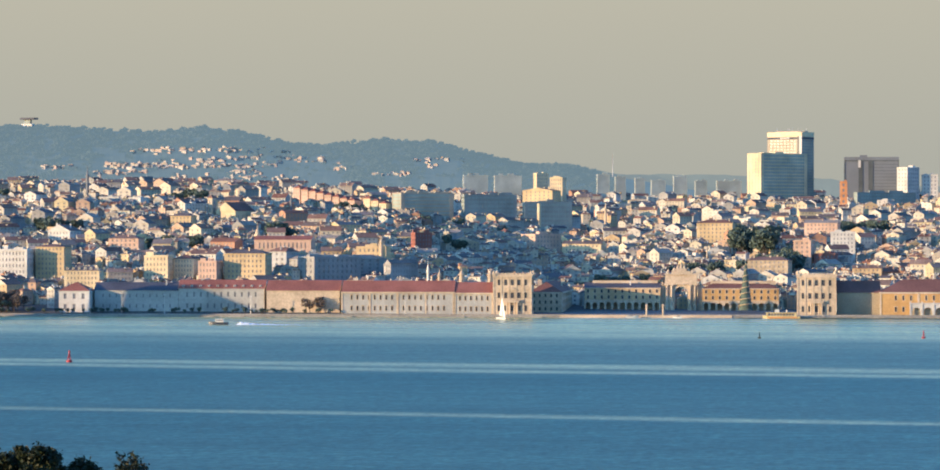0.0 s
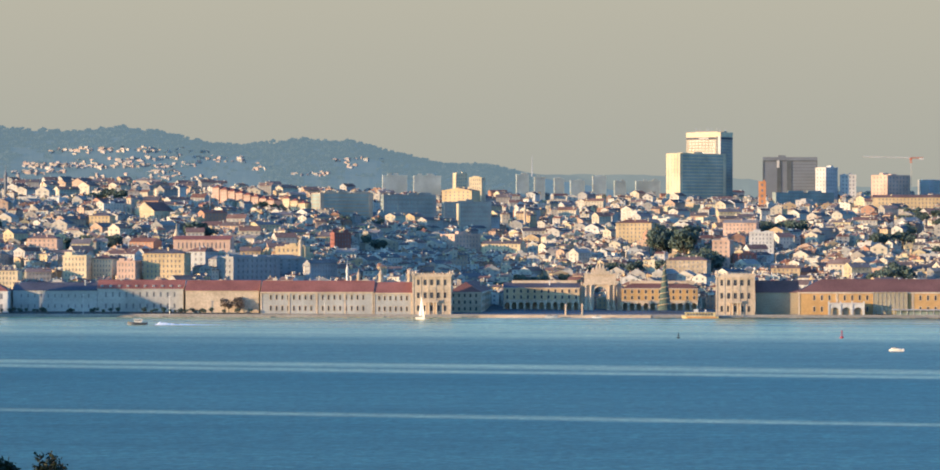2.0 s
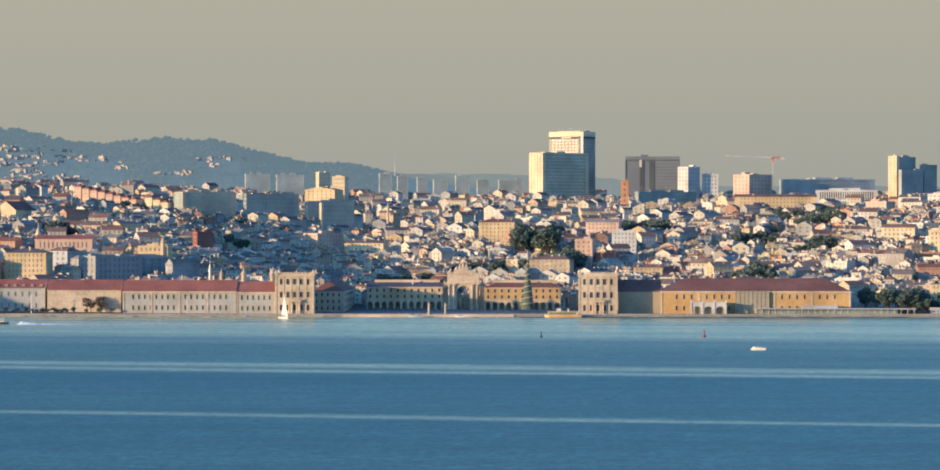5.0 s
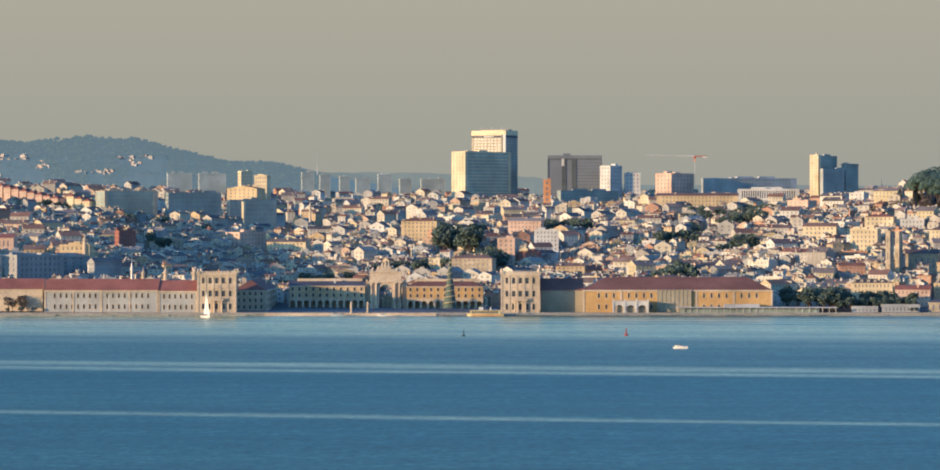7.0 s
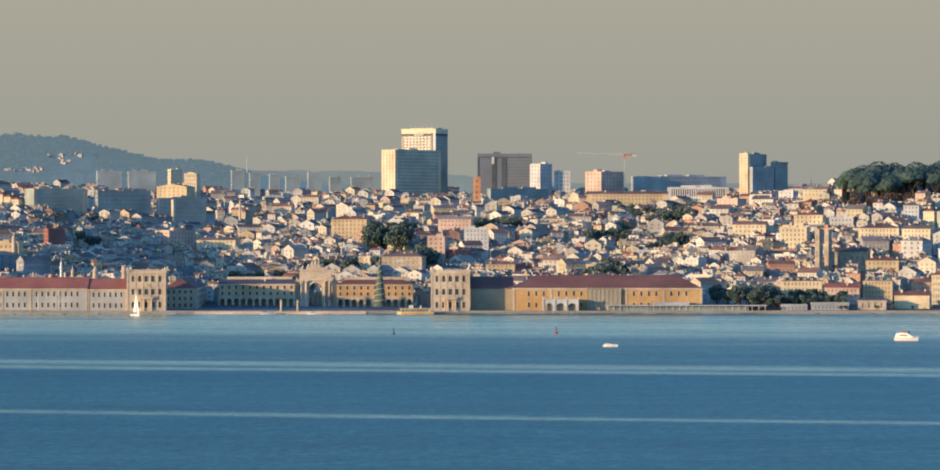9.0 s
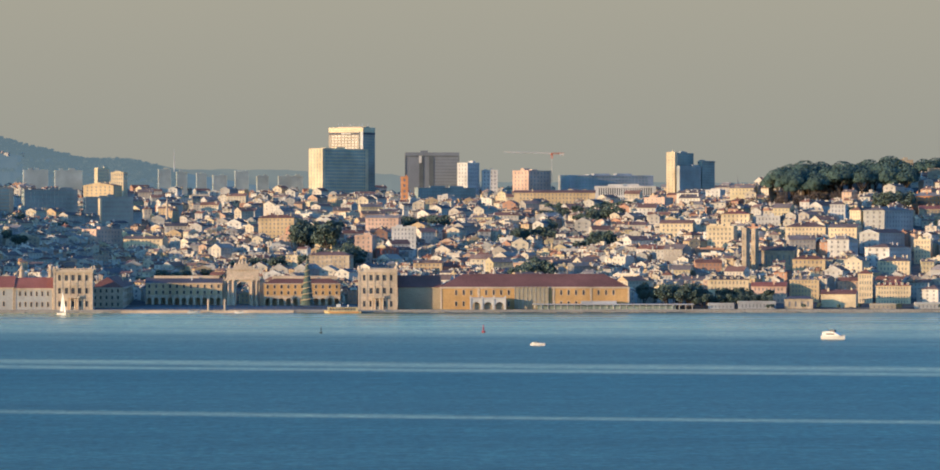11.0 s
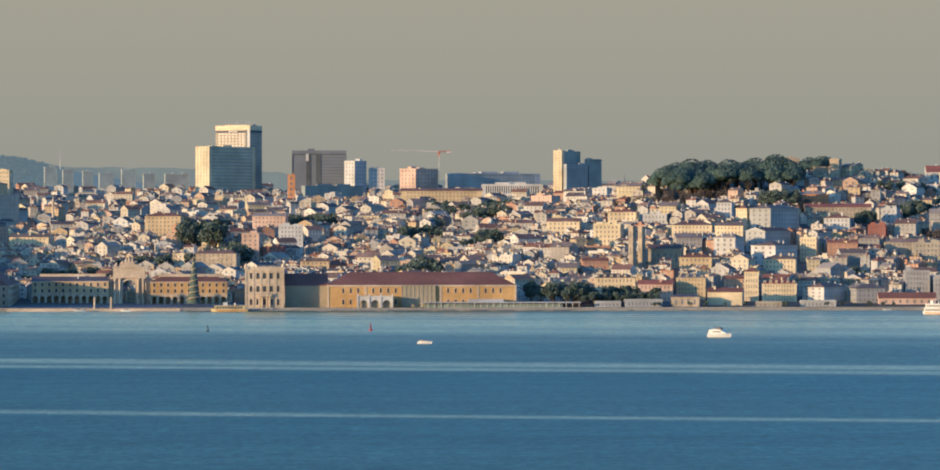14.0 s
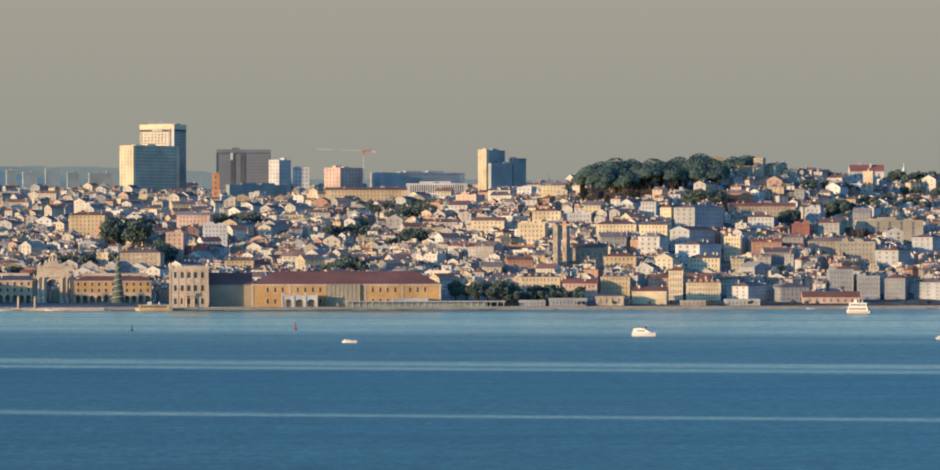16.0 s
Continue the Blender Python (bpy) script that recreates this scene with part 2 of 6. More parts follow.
def bank(x, y):
    """Height of the hillside on the near bank."""
    return float(np.interp(y, [-500, 0, 60, 120, 200, 330, 420, 470], [66, 58.2, 53.0, 48.0, 38.0, 14.0, 2.0, -9.0]))


def part(name, bm, mat, parent=None, label="", kind=""):
    me = bpy.data.meshes.new(name)
    bm.to_mesh(me)
    bm.free()
    for m in (mat if isinstance(mat, (list, tuple)) else [mat]):
        me.materials.append(m)
    ob = new(name, me)
    if parent is not None:
        ob.parent = parent
    if label or kind:
        tagged(ob, label=label, kind=kind)
    return ob


def thing(name, x, y, z, turn, label, category, group="", kind=""):
    ob = new(name)
    ob.matrix_basis = pose(x, y, z, 0, 0, turn)
    return tagged(ob, label, category, group, kind)


def quad(bm, a, b, c, d, index=0):
    f = bm.faces.new([bm.verts.new(v) for v in (a, b, c, d)])
    f.material_index = index
    return f


def box(bm, x0, y0, z0, x1, y1, z1, index=0):
    p = [bm.verts.new(v) for v in ((x0, y0, z0), (x1, y0, z0), (x1, y1, z0), (x0, y1, z0), (x0, y0, z1), (x1, y0, z1), (x1, y1, z1), (x0, y1, z1))]
    for i in ((0, 3, 2, 1), (4, 5, 6, 7), (0, 1, 5, 4), (1, 2, 6, 5), (2, 3, 7, 6), (3, 0, 4, 7)):
        bm.faces.new([p[k] for k in i]).material_index = index


def tube(bm, a, b, r0, r1, sides=6, index=0):
    a, b = Vector(a), Vector(b)
    q = (b - a).to_track_quat("Z", "Y")
    ring = []
    for c, r in ((a, r0), (b, r1)):
        ring.append([bm.verts.new(c + q @ Vector((r * math.cos(6.28318 * k / sides), r * math.sin(6.28318 * k / sides), 0))) for k in range(sides)])
    for k in range(sides):
        j = (k + 1) % sides
        bm.faces.new((ring[0][k], ring[0][j], ring[1][j], ring[1][k])).material_index = index
    bm.faces.new(ring[1]).material_index = index
    bm.faces.new(ring[0][::-1]).material_index = index


def ground():
    xs = sorted({*range(-2600, 2601, 130), *range(-700, 701, 50)})
    ys = sorted({-500, -200, -60, 0, 30, 60, 90, 120, 160, 200, 260, 330, 420, 470, 520, 1000, 1700, 2400, 2507, 2508.5, *range(2540, 3400, 40), *range(3400, 4951, 110)})
    bm = bmesh.new()
    grid = []
    for y in ys:
        row = []
        for x in xs:
            if y <= 470:
                z = bank(x, y) + noise.noise((x * 0.02, y * 0.02, 0)) * (0.0 if abs(x) < 40 and y < 60 else 1.2)
            elif y < 2508:
                z = -9.0
            else:
                z = land(x, y) + (noise.noise((x * 0.01, y * 0.01, 3)) * 2.0 if y > 2560 else 0)
            row.append(bm.verts.new((x, y, z)))
        grid.append(row)
    for j in range(len(ys) - 1):
        for i in range(len(xs) - 1):
            bm.faces.new((grid[j][i], grid[j][i + 1], grid[j + 1][i + 1], grid[j + 1][i]))
    ob = part("ground", bm, mat_land)
    for f in ob.data.polygons:
        f.use_smooth = True
    tagged(ob, "dark earth and paving rising from the riverbank", "ground", kind="structure")


ground()


def headland():
    """An added mound, unseen west of the view, shaped to cast evening shadow on the arsenal."""
    xs = [-760, -720, -700, -685, -668, -661, -625, -606, -590, -569, -552, -540]
    top = [0, 0, 4, 12, 22, 52, 52, 44, 37, 30, 12, 0]
    bm = bmesh.new()
    rows = []
    for y, f in ((2330, 0.0), (2370, 0.5), (2406, 0.95), (2414, 1.0), (2418, 0.9), (2426, 0.0)):
        rows.append([bm.verts.new((x, y, -9 + (h + 9) * f + noise.noise((x * 0.05, y * 0.05, 8)) * 1.0)) for x, h in zip(xs, top)])
    for p, q in zip(rows, rows[1:]):
        for i in range(len(xs) - 1):
            bm.faces.new((p[i], p[i + 1], q[i + 1], q[i]))
    tagged(part("shade_mound", bm, mat_land), "unseen dark mound added to shade the arsenal", "headland", kind="structure")


headland()
bm = bmesh.new()
quad(bm, (-2600, 430, 0), (2600, 430, 0), (2600, 2506, 0), (-2600, 2506, 0))
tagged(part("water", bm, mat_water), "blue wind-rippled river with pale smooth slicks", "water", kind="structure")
bm = bmesh.new()
box(bm, -1400, 2500, -9, 1400, 2509, 1.3)
for i in range(120):                               # rough stone toe of the embankment
    x = -1100 + i * 18.5
    w, h = random.uniform(8, 17), random.uniform(0.2, 0.7)
    box(bm, x, 2497.5, -2, x + w, 2500, h)
box(bm, -1400, 2506, 1.3, 1400, 2506.6, 2.0)
tagged(part("quay_wall", bm, mat_quay), "weathered stone quay wall along the river", "quay", kind="structure")

# ---------------------------------------------------------------- building kit


def wall_with_openings(bm, panes, origin, ux, width, z0, z1, floors, bays, ow=0.32, oh=0.50, depth=0.3, margin=0.06, frames=None):
    """One upright wall with real recessed openings, laid out floor by floor; the panes go into their own mesh."""
    o, u = Vector(origin), Vector(ux).normalized()
    nrm = Vector((u.y, -u.x, 0))

    def at(s, z, inset=0.0):
        v = o + u * s - nrm * inset
        return (v.x, v.y, z)

    if not floors or not bays:
        quad(bm, at(0, z0), at(width, z0), at(width, z1), at(0, z1))
        return
    m = width * margin
    step = (width - 2 * m) / bays
    xs = [0.0]
    for i in range(bays):
        c = m + step * (i + 0.5)
        xs += [c - step * ow / 2, c + step * ow / 2]
    xs.append(width)
    rise = (z1 - z0) / floors
    zs = [z0]
    for k in range(floors):
        c = z0 + rise * (k + 0.5)
        zs += [c - rise * oh / 2, c + rise * oh / 2]
    zs.append(z1)
    grid = [[bm.verts.new(at(s, z)) for s in xs] for z in zs]
    for k in range(len(zs) - 1):
        for i in range(len(xs) - 1):
            a, b, c, d = grid[k][i], grid[k][i + 1], grid[k + 1][i + 1], grid[k + 1][i]
            if k % 2 and i % 2:
                back = [bm.verts.new(at(xs[i + e], zs[k + g], depth)) for e, g in ((0, 0), (1, 0), (1, 1), (0, 1))]
                front = (a, b, c, d)
                for e in range(4):
                    bm.faces.new((front[e], front[(e + 1) % 4], back[(e + 1) % 4], back[e]))
                quad(panes, *[at(xs[i + e], zs[k + g], depth) for e, g in ((0, 0), (1, 0), (1, 1), (0, 1))])
                if frames is not None:
                    surround(frames, at, xs[i], xs[i + 1], zs[k], zs[k + 1])
            else:
                bm.faces.new((a, b, c, d))


def surround(bm, at, s0, s1, z0, z1, t=0.28, proud=0.14):
    """A stone frame round one opening, with a hood on top."""
    for a, b, c, d in ((s0 - t, s0, z0 - t, z1), (s1, s1 + t, z0 - t, z1), (s0, s1, z0 - t, z0), (s0 - t * 1.8, s1 + t * 1.8, z1, z1 + t * 1.3)):
        p = [bm.verts.new(at(s, z, i)) for i in (-proud, 0.0) for s, z in ((a, c), (b, c), (b, d), (a, d))]
        for f in ((0, 1, 2, 3), (0, 4, 5, 1), (1, 5, 6, 2), (2, 6, 7, 3), (3, 7, 4, 0)):
            bm.faces.new([p[k] for k in f])


def shell(w, d, h, floors, bays, side_bays, ow=0.32, oh=0.50, cornice=0.35, frames=None, side_ow=None):
    """Walls and panes of a block whose base stands at z = 0 and whose front faces -y."""
    wall, panes = bmesh.new(), bmesh.new()
    sink = -6.0
    for org, ux, length, n in (((-w / 2, -d / 2, 0), (1, 0, 0), w, bays), ((w / 2, -d / 2, 0), (0, 1, 0), d, side_bays),
                               ((w / 2, d / 2, 0), (-1, 0, 0), w, 0), ((-w / 2, d / 2, 0), (0, -1, 0), d, side_bays)):
        wall_with_openings(wall, panes, org, ux, length, 0.0, h, floors, n, side_ow if side_ow and ux[1] else ow, oh, frames=frames)
        o, u = Vector(org), Vector(ux) * length
        quad(wall, (o.x, o.y, sink), (o.x + u.x, o.y + u.y, sink), (o.x + u.x, o.y + u.y, 0), (o.x, o.y, 0))
    c = cornice
    if c:
        box(wall, -w / 2 - c, -d / 2 - c, h - 0.45, w / 2 + c, d / 2 + c, h)
    else:
        quad(wall, (-w / 2, -d / 2, h), (w / 2, -d / 2, h), (w / 2, d / 2, h), (-w / 2, d / 2, h))
    return wall, panes


def roof_mesh(w, d, h, kind, rise, rng, over=0.5, chimneys=2, dormers=0):
    """A roof on a block: hip, gable along x or y, flat with parapet and huts, or mansard with dormers."""
    bm = bmesh.new()
    a, b = w / 2 + over, d / 2 + over
    if kind in ("hip", "gable_x", "gable_y"):
        if kind == "hip":
            r = min(a, b)
            p = ((-(a - r * 0.9), 0), (a - r * 0.9, 0)) if a >= b else ((0, -(b - r * 0.9)), (0, b - r * 0.9))
        elif kind == "gable_x":
            p = ((-a, 0), (a, 0))
        else:
            p = ((0, -b), (0, b))
        e = [bm.verts.new((x, y, h)) for x, y in ((-a, -b), (a, -b), (a, b), (-a, b))]
        t = [bm.verts.new((x, y, h + rise)) for x, y in p]
        if a >= b and kind != "gable_y":
            faces = ((e[0], e[1], t[1], t[0]), (e[1], e[2], t[1]), (e[2], e[3], t[0], t[1]), (e[3], e[0], t[0]))
        else:
            if kind == "gable_x":
                faces = ((e[0], e[1], t[1], t[0]), (e[1], e[2], t[1]), (e[2], e[3], t[0], t[1]), (e[3], e[0], t[0]))
            else:
                faces = ((e[0], e[1], t[0]), (e[1], e[2], t[1], t[0]), (e[2], e[3], t[1]), (e[3], e[0], t[0], t[1]))
        for f in faces:
            bm.faces.new(f).material_index = 1 if len(f) == 3 and kind != "hip" else 0
        bm.faces.new(e[::-1])
        for _ in range(chimneys):
            cx, cy = rng.uniform(-w * 0.4, w * 0.4), rng.uniform(-d * 0.3, d * 0.3)
            s = rng.uniform(0.4, 0.8)
            box(bm, cx - s, cy - 0.4, h + rise * 0.1, cx + s, cy + 0.4, h + rise + rng.uniform(0.3, 1.4), 1)
        for k in range(dormers):
            cx = -w / 2 + w * (k + 0.5) / dormers
            y0 = -b * 0.80
            box(bm, cx - 0.8, y0, h + rise * 0.1, cx + 0.8, y0 + b * 0.5, h + rise * 0.1 + 1.9, 1)
            box(bm, cx - 0.45, y0 - 0.04, h + rise * 0.1 + 0.4, cx + 0.45, y0, h + rise * 0.1 + 1.6, 2)
    else:
        box(bm, -w / 2, -d / 2, h, w / 2, -d / 2 + 0.35, h + 0.9, 1)
        box(bm, -w / 2, d / 2 - 0.35, h, w / 2, d / 2, h + 0.9, 1)
        box(bm, -w / 2, -d / 2 + 0.35, h, -w / 2 + 0.35, d / 2 - 0.35, h + 0.9, 1)
        box(bm, w / 2 - 0.35, -d / 2 + 0.35, h, w / 2, d / 2 - 0.35, h + 0.9, 1)
        for _ in range(chimneys):
            cx, cy = rng.uniform(-w * 0.35, w * 0.35), rng.uniform(-d * 0.3, d * 0.3)
            sx, sy = rng.uniform(0.06, 0.16) * w, rng.uniform(0.08, 0.2) * d
            box(bm, cx - sx, cy - sy, h, cx + sx, cy + sy, h + rng.uniform(1.6, 3.4), 1)
    return bm


TAKEN = []                                       # plan circles and strips kept free of ordinary houses


def taken(x, y, r):
    for cx, cy, hw, hd in TAKEN:
        if abs(x - cx) < hw + r and abs(y - cy) < hd + r * 0.7:
            return True
    return False


OUTLOOKS = []            # what large buildings see over: no ordinary house in front rises above this slope


def blocks_outlook(cx, cy, top, half):
    rise = (top - 60) / cy
    return any(cy < y and (cx + half) / cy > b0 and (cx - half) / cy < b1 and rise > low for b0, b1, y, low in OUTLOOKS)


def block(name, x, y, top, w, d, turn=0, floors=4, bays=6, side=3, wall=None, roof="hip", rise=3.0, roof_mat=None, label="", category="building",
          ow=0.32, oh=0.50, chimneys=3, dormers=0, bands=False, base=None, cornice=0.35, glass=None, keep=True, frames=False, pilasters=0, side_ow=None):
    """A building that stands on the ground with its eaves at the height top; it is kept out of the way of ordinary houses."""
    z = land(x, y) - 0.4 if base is None else base
    h = top - z
    if bays > 1 and h / max(floors, 1) > 4.6 and category == "building" and floors > 2 and not frames:
        floors = round(h / 3.5)
    rng = random.Random(int(x * 7 + y))
    ob = thing(name, x, y, z, turn, label, category)
    trim = bmesh.new() if frames else None
    body, panes = shell(w, d, h, floors, bays, side, ow, oh, cornice, trim, side_ow)
    if frames:
        part("window_trim", trim, mat_stone, ob, "pale stone window trim", "stuff")
        bm = bmesh.new()
        box(bm, -w / 2 - 0.8, -d / 2 - 0.8, h - 1.1, w / 2 + 0.8, d / 2 + 0.8, h - 0.02)
        part("cornice", bm, mat_stone, ob, "pale stone cornice")
    for k in range(1, floors if bands else 1):
        zb = h * k / floors
        bm = bmesh.new()
        box(bm, -w / 2 - 0.25, -d / 2 - 0.25, zb - 0.22, w / 2 + 0.25, d / 2 + 0.25, zb + 0.22)
        part("string_course", bm, mat_stone, ob)
    for k in range(pilasters):
        cx = -w / 2 + w * k / (pilasters - 1)
        bm = bmesh.new()
        box(bm, cx - 0.6, -d / 2 - 0.3, -1.0, cx + 0.6, -d / 2 + 0.2, h - 0.5)
        part("pilaster", bm, mat_stone, ob)
    part("wall", body, wall or mat_walls, ob)
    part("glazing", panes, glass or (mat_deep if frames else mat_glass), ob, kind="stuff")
    part("roof", roof_mesh(w, d, h, roof, rise, rng, chimneys=chimneys, dormers=dormers), [roof_mat or mat_roofs, wall or mat_white, mat_glass], ob)
    if keep:
        c, s = abs(math.cos(radians(turn))), abs(math.sin(radians(turn)))
        TAKEN.append((x, y - 9, (w * c + d * s) / 2, (w * s + d * c) / 2 + 9))      # with the street in front
        half = (w * c + d * s) / 2
        OUTLOOKS.append(((x - half) / y, (x + half) / y, y, (top - min(h * 0.7, 25 if 'tower' in name else 6.5) - 60) / y))
    return ob


def arcade_range(x, y, top, w, d, bays, wall, roof_mat, roof, rise, label):
    """A range of the square: a stone arcade of open arches, a painted wall with framed windows over it, and a roof."""
    z = land(x, y) - 0.4
    h = top - z
    low = h * 0.46
    ob = thing("arcade_building", x, y, z, 0, label, "building", "ranges round the square")
    step = w / bays
    for k in range(bays):
        r, spring, b = step * 0.34, low * 0.55, step / 2
        pts = [(-b, 0), (-b, low), (b, low), (b, 0), (r, 0), (r, spring)]
        pts += [(r * math.cos(a), spring + r * math.sin(a)) for a in np.linspace(0.2, math.pi - 0.2, 9)]
        pts += [(-r, spring), (-r, 0)]
        cx = -w / 2 + step * (k + 0.5)
        bm = bmesh.new()
        f = [bm.verts.new((cx + px, -d / 2, pz)) for px, pz in pts]
        g = [bm.verts.new((cx + px, -d / 2 + 1.2, pz)) for px, pz in pts]
        bm.faces.new(f[::-1])
        bm.faces.new(g)
        for i in range(len(pts)):
            j = (i + 1) % len(pts)
            bm.faces.new((f[i], f[j], g[j], g[i]))
        bmesh.ops.recalc_face_normals(bm, faces=bm.faces)
        part("arch_bay", bm, mat_stone, ob)
    bm = bmesh.new()
    box(bm, -w / 2, -d / 2 + 5, -3, w / 2, d / 2, low)
    part("inner_wall", bm, mat_tan, ob)
    for sx in (-1, 1):
        bm = bmesh.new()
        box(bm, sx * w / 2 - 0.5, -d / 2 + 1.2, -3, sx * w / 2 + 0.5, -d / 2 + 5, low)
        part("end_pier", bm, mat_stone, ob)
    upper, panes, trim = bmesh.new(), bmesh.new(), bmesh.new()
    for org, ux, length, n in (((-w / 2, -d / 2, 0), (1, 0, 0), w, bays), ((w / 2, -d / 2, 0), (0, 1, 0), d, 3), ((w / 2, d / 2, 0), (-1, 0, 0), w, 0), ((-w / 2, d / 2, 0), (0, -1, 0), d, 3)):
        wall_with_openings(upper, panes, org, ux, length, low, h, 2, n, 0.3, 0.55, margin=0.0, frames=trim)
    quad(upper, (-w / 2, -d / 2, low), (-w / 2, d / 2, low), (w / 2, d / 2, low), (w / 2, -d / 2, low))
    part("wall", upper, wall, ob)
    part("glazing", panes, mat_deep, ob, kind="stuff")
    part("window_trim", trim, mat_stone, ob, kind="stuff")
    for zb, t in ((low, 0.3), (h, 0.5)):
        bm = bmesh.new()
        box(bm, -w / 2 - t, -d / 2 - t, zb - 0.35, w / 2 + t, d / 2 + t, zb + 0.25)
        part("cornice", bm, mat_stone, ob)
    part("roof", roof_mesh(w, d, h + 0.25, roof, rise, random.Random(3), chimneys=2), [roof_mat, mat_white, mat_glass], ob)
    bm = bmesh.new()
    box(bm, -w * 0.4, -1.2, h + rise * 0.7, w * 0.46, 1.2, h + rise + 1.6)
    part("ridge_lantern", bm, mat_stone, ob, "long pale roof lantern along the ridge")
    TAKEN.append((x, y, w / 2, d / 2))


def arch_profile(b, low, r, spring):
    pts = [(-b, 0), (-b, low), (b, low), (b, 0), (r, 0), (r, spring)]
    pts += [(r * math.cos(a), spring + r * math.sin(a)) for a in np.linspace(0.2, math.pi - 0.2, 9)]
    return pts + [(-r, spring), (-r, 0)]


def arched_hall(x, y, top, w, d, bays, label):
    """The small river terminal: three round-headed bays in a white front, with a flat roof."""
    z = land(x, y)
    h = top - z
    ob = thing("ferry_terminal", x, y, z, 0, label, "building")
    step = w / bays
    for k in range(bays):
        cx = -w / 2 + step * (k + 0.5)
        bm = bmesh.new()
        pts = arch_profile(step / 2 - 0.05, h, step * 0.36, h * 0.32)
        f = [bm.verts.new((cx + px, -d / 2, pz)) for px, pz in pts]
        g = [bm.verts.new((cx + px, -d / 2 + 0.9, pz)) for px, pz in pts]
        bm.faces.new(f[::-1])
        bm.faces.new(g)
        for i in range(len(pts)):
            j = (i + 1) % len(pts)
            bm.faces.new((f[i], f[j], g[j], g[i]))
        bmesh.ops.recalc_face_normals(bm, faces=bm.faces)
        part("arch_bay", bm, mat_white, ob)
    bm = bmesh.new()
    box(bm, -w / 2, -d / 2 + 2.4, -2, w / 2, d / 2, h)
    part("inner_wall", bm, mat_tan, ob)
    bm = bmesh.new()
    box(bm, -w / 2 - 0.4, -d / 2 - 0.4, h, w / 2 + 0.4, d / 2, h + 0.5)
    part("roof", bm, mat_white, ob)
    for k in range(bays + 1):
        bm = bmesh.new()
        cx = -w / 2 + step * k
        box(bm, cx - 0.5, -d / 2 - 0.45, 0, cx + 0.5, -d / 2, h + 1.6)
        part("pier", bm, mat_white, ob)


def river_station(x, y, top, w, d, label):
    """A long low station: flat roof on posts, glazed wall set back."""
    z = land(x, y) - 0.3
    h = top - z
    ob = thing("river_station", x, y, z, 0, label, "station")
    bm = bmesh.new()
    box(bm, -w / 2, -d / 2 - 1.5, h - 0.7, w / 2, d / 2, h)
    part("roof", bm, mat_steel, ob)
    bm = bmesh.new()
    box(bm, -w / 2 + 3, -d / 2 + 2.0, 0, w / 2 - 12, d / 2, h - 0.7)
    part("glazed_wall", bm, mat_blue_glass, ob)
    for k in range(25):
        bm = bmesh.new()
        cx = -w / 2 + 1.0 + (w - 2.0) * k / 24
        tube(bm, (cx, -d / 2 - 0.8, -1), (cx, -d / 2 - 0.8, h - 0.7), 0.22, 0.22, 8)
        part("post", bm, mat_steel, ob)
    for k in range(24):
        bm = bmesh.new()
        cx = -w / 2 + 3 + (w - 16) * k / 23
        box(bm, cx - 0.12, -d / 2 + 1.85, 0, cx + 0.12, -d / 2 + 2.0, h - 0.7)
        part("mullion", bm, mat_dark_grey, ob)
    bm = bmesh.new()
    box(bm, -w / 2 + w * 0.30, -d / 2 + 3, h, -w / 2 + w * 0.52, d / 2 - 1, h + 1.8)
    part("roof_light", bm, mat_steel, ob)


def river_portico(ob, d=26.0):
    """The stone portico and balcony in the middle of a corner tower's river front."""
    for cx in (-3.6, -1.5, 1.5, 3.6):
        bm = bmesh.new()
        tube(bm, (cx, -d / 2 - 1.6, 0), (cx, -d / 2 - 1.6, 8.2), 0.5, 0.42, 8)
        part("portico_column", bm, mat_stone, ob)
    bm = bmesh.new()
    box(bm, -4.6, -d / 2 - 2.4, 8.2, 4.6, -d / 2, 9.4)
    part("balcony", bm, mat_stone, ob, "pale stone balcony slab")
    for k in range(7):
        bm = bmesh.new()
        box(bm, -4.4 + k * 1.4, -d / 2 - 2.3, 9.4, -4.0 + k * 1.4, -d / 2 - 2.0, 10.5)
        part("baluster", bm, mat_stone, ob)
    bm = bmesh.new()
    a = [bm.verts.new(v) for v in ((-3.2, -d / 2 - 0.9, 16.6), (3.2, -d / 2 - 0.9, 16.6), (0, -d / 2 - 0.9, 18.6))]
    b = [bm.verts.new(v) for v in ((-3.2, -d / 2, 16.6), (3.2, -d / 2, 16.6), (0, -d / 2, 18.6))]
    bm.faces.new(a)
    for i in range(3):
        bm.faces.new((a[i], b[i], b[(i + 1) % 3], a[(i + 1) % 3]))
    bmesh.ops.recalc_face_normals(bm, faces=bm.faces)
    part("pediment", bm, mat_stone, ob, "triangular stone pediment")


# ---------------------------------------------------------------- landmarks and large buildings
# the long waterfront range west of the square
block("pavilion", -483.1, 2535, 17.0, 21.1, 22.0, 0, label="white end pavilion of the old arsenal with hipped red roof", floors=2, bays=3, side=3, wall=mat_white, roof_mat=mat_roof_red, rise=6, chimneys=0)
# slate colour on this wing's roof stands in for shade
block("arsenal_building", -442.0, 2545, 17.2, 58.0, 20.0, 0, label="long white arsenal wing in shade, roof coloured dark for shade", floors=2, bays=11, side=3, ow=0.22, oh=0.34, wall=mat_pale, roof_mat=mat_slate, rise=5.5, chimneys=1, roof='gable_x')
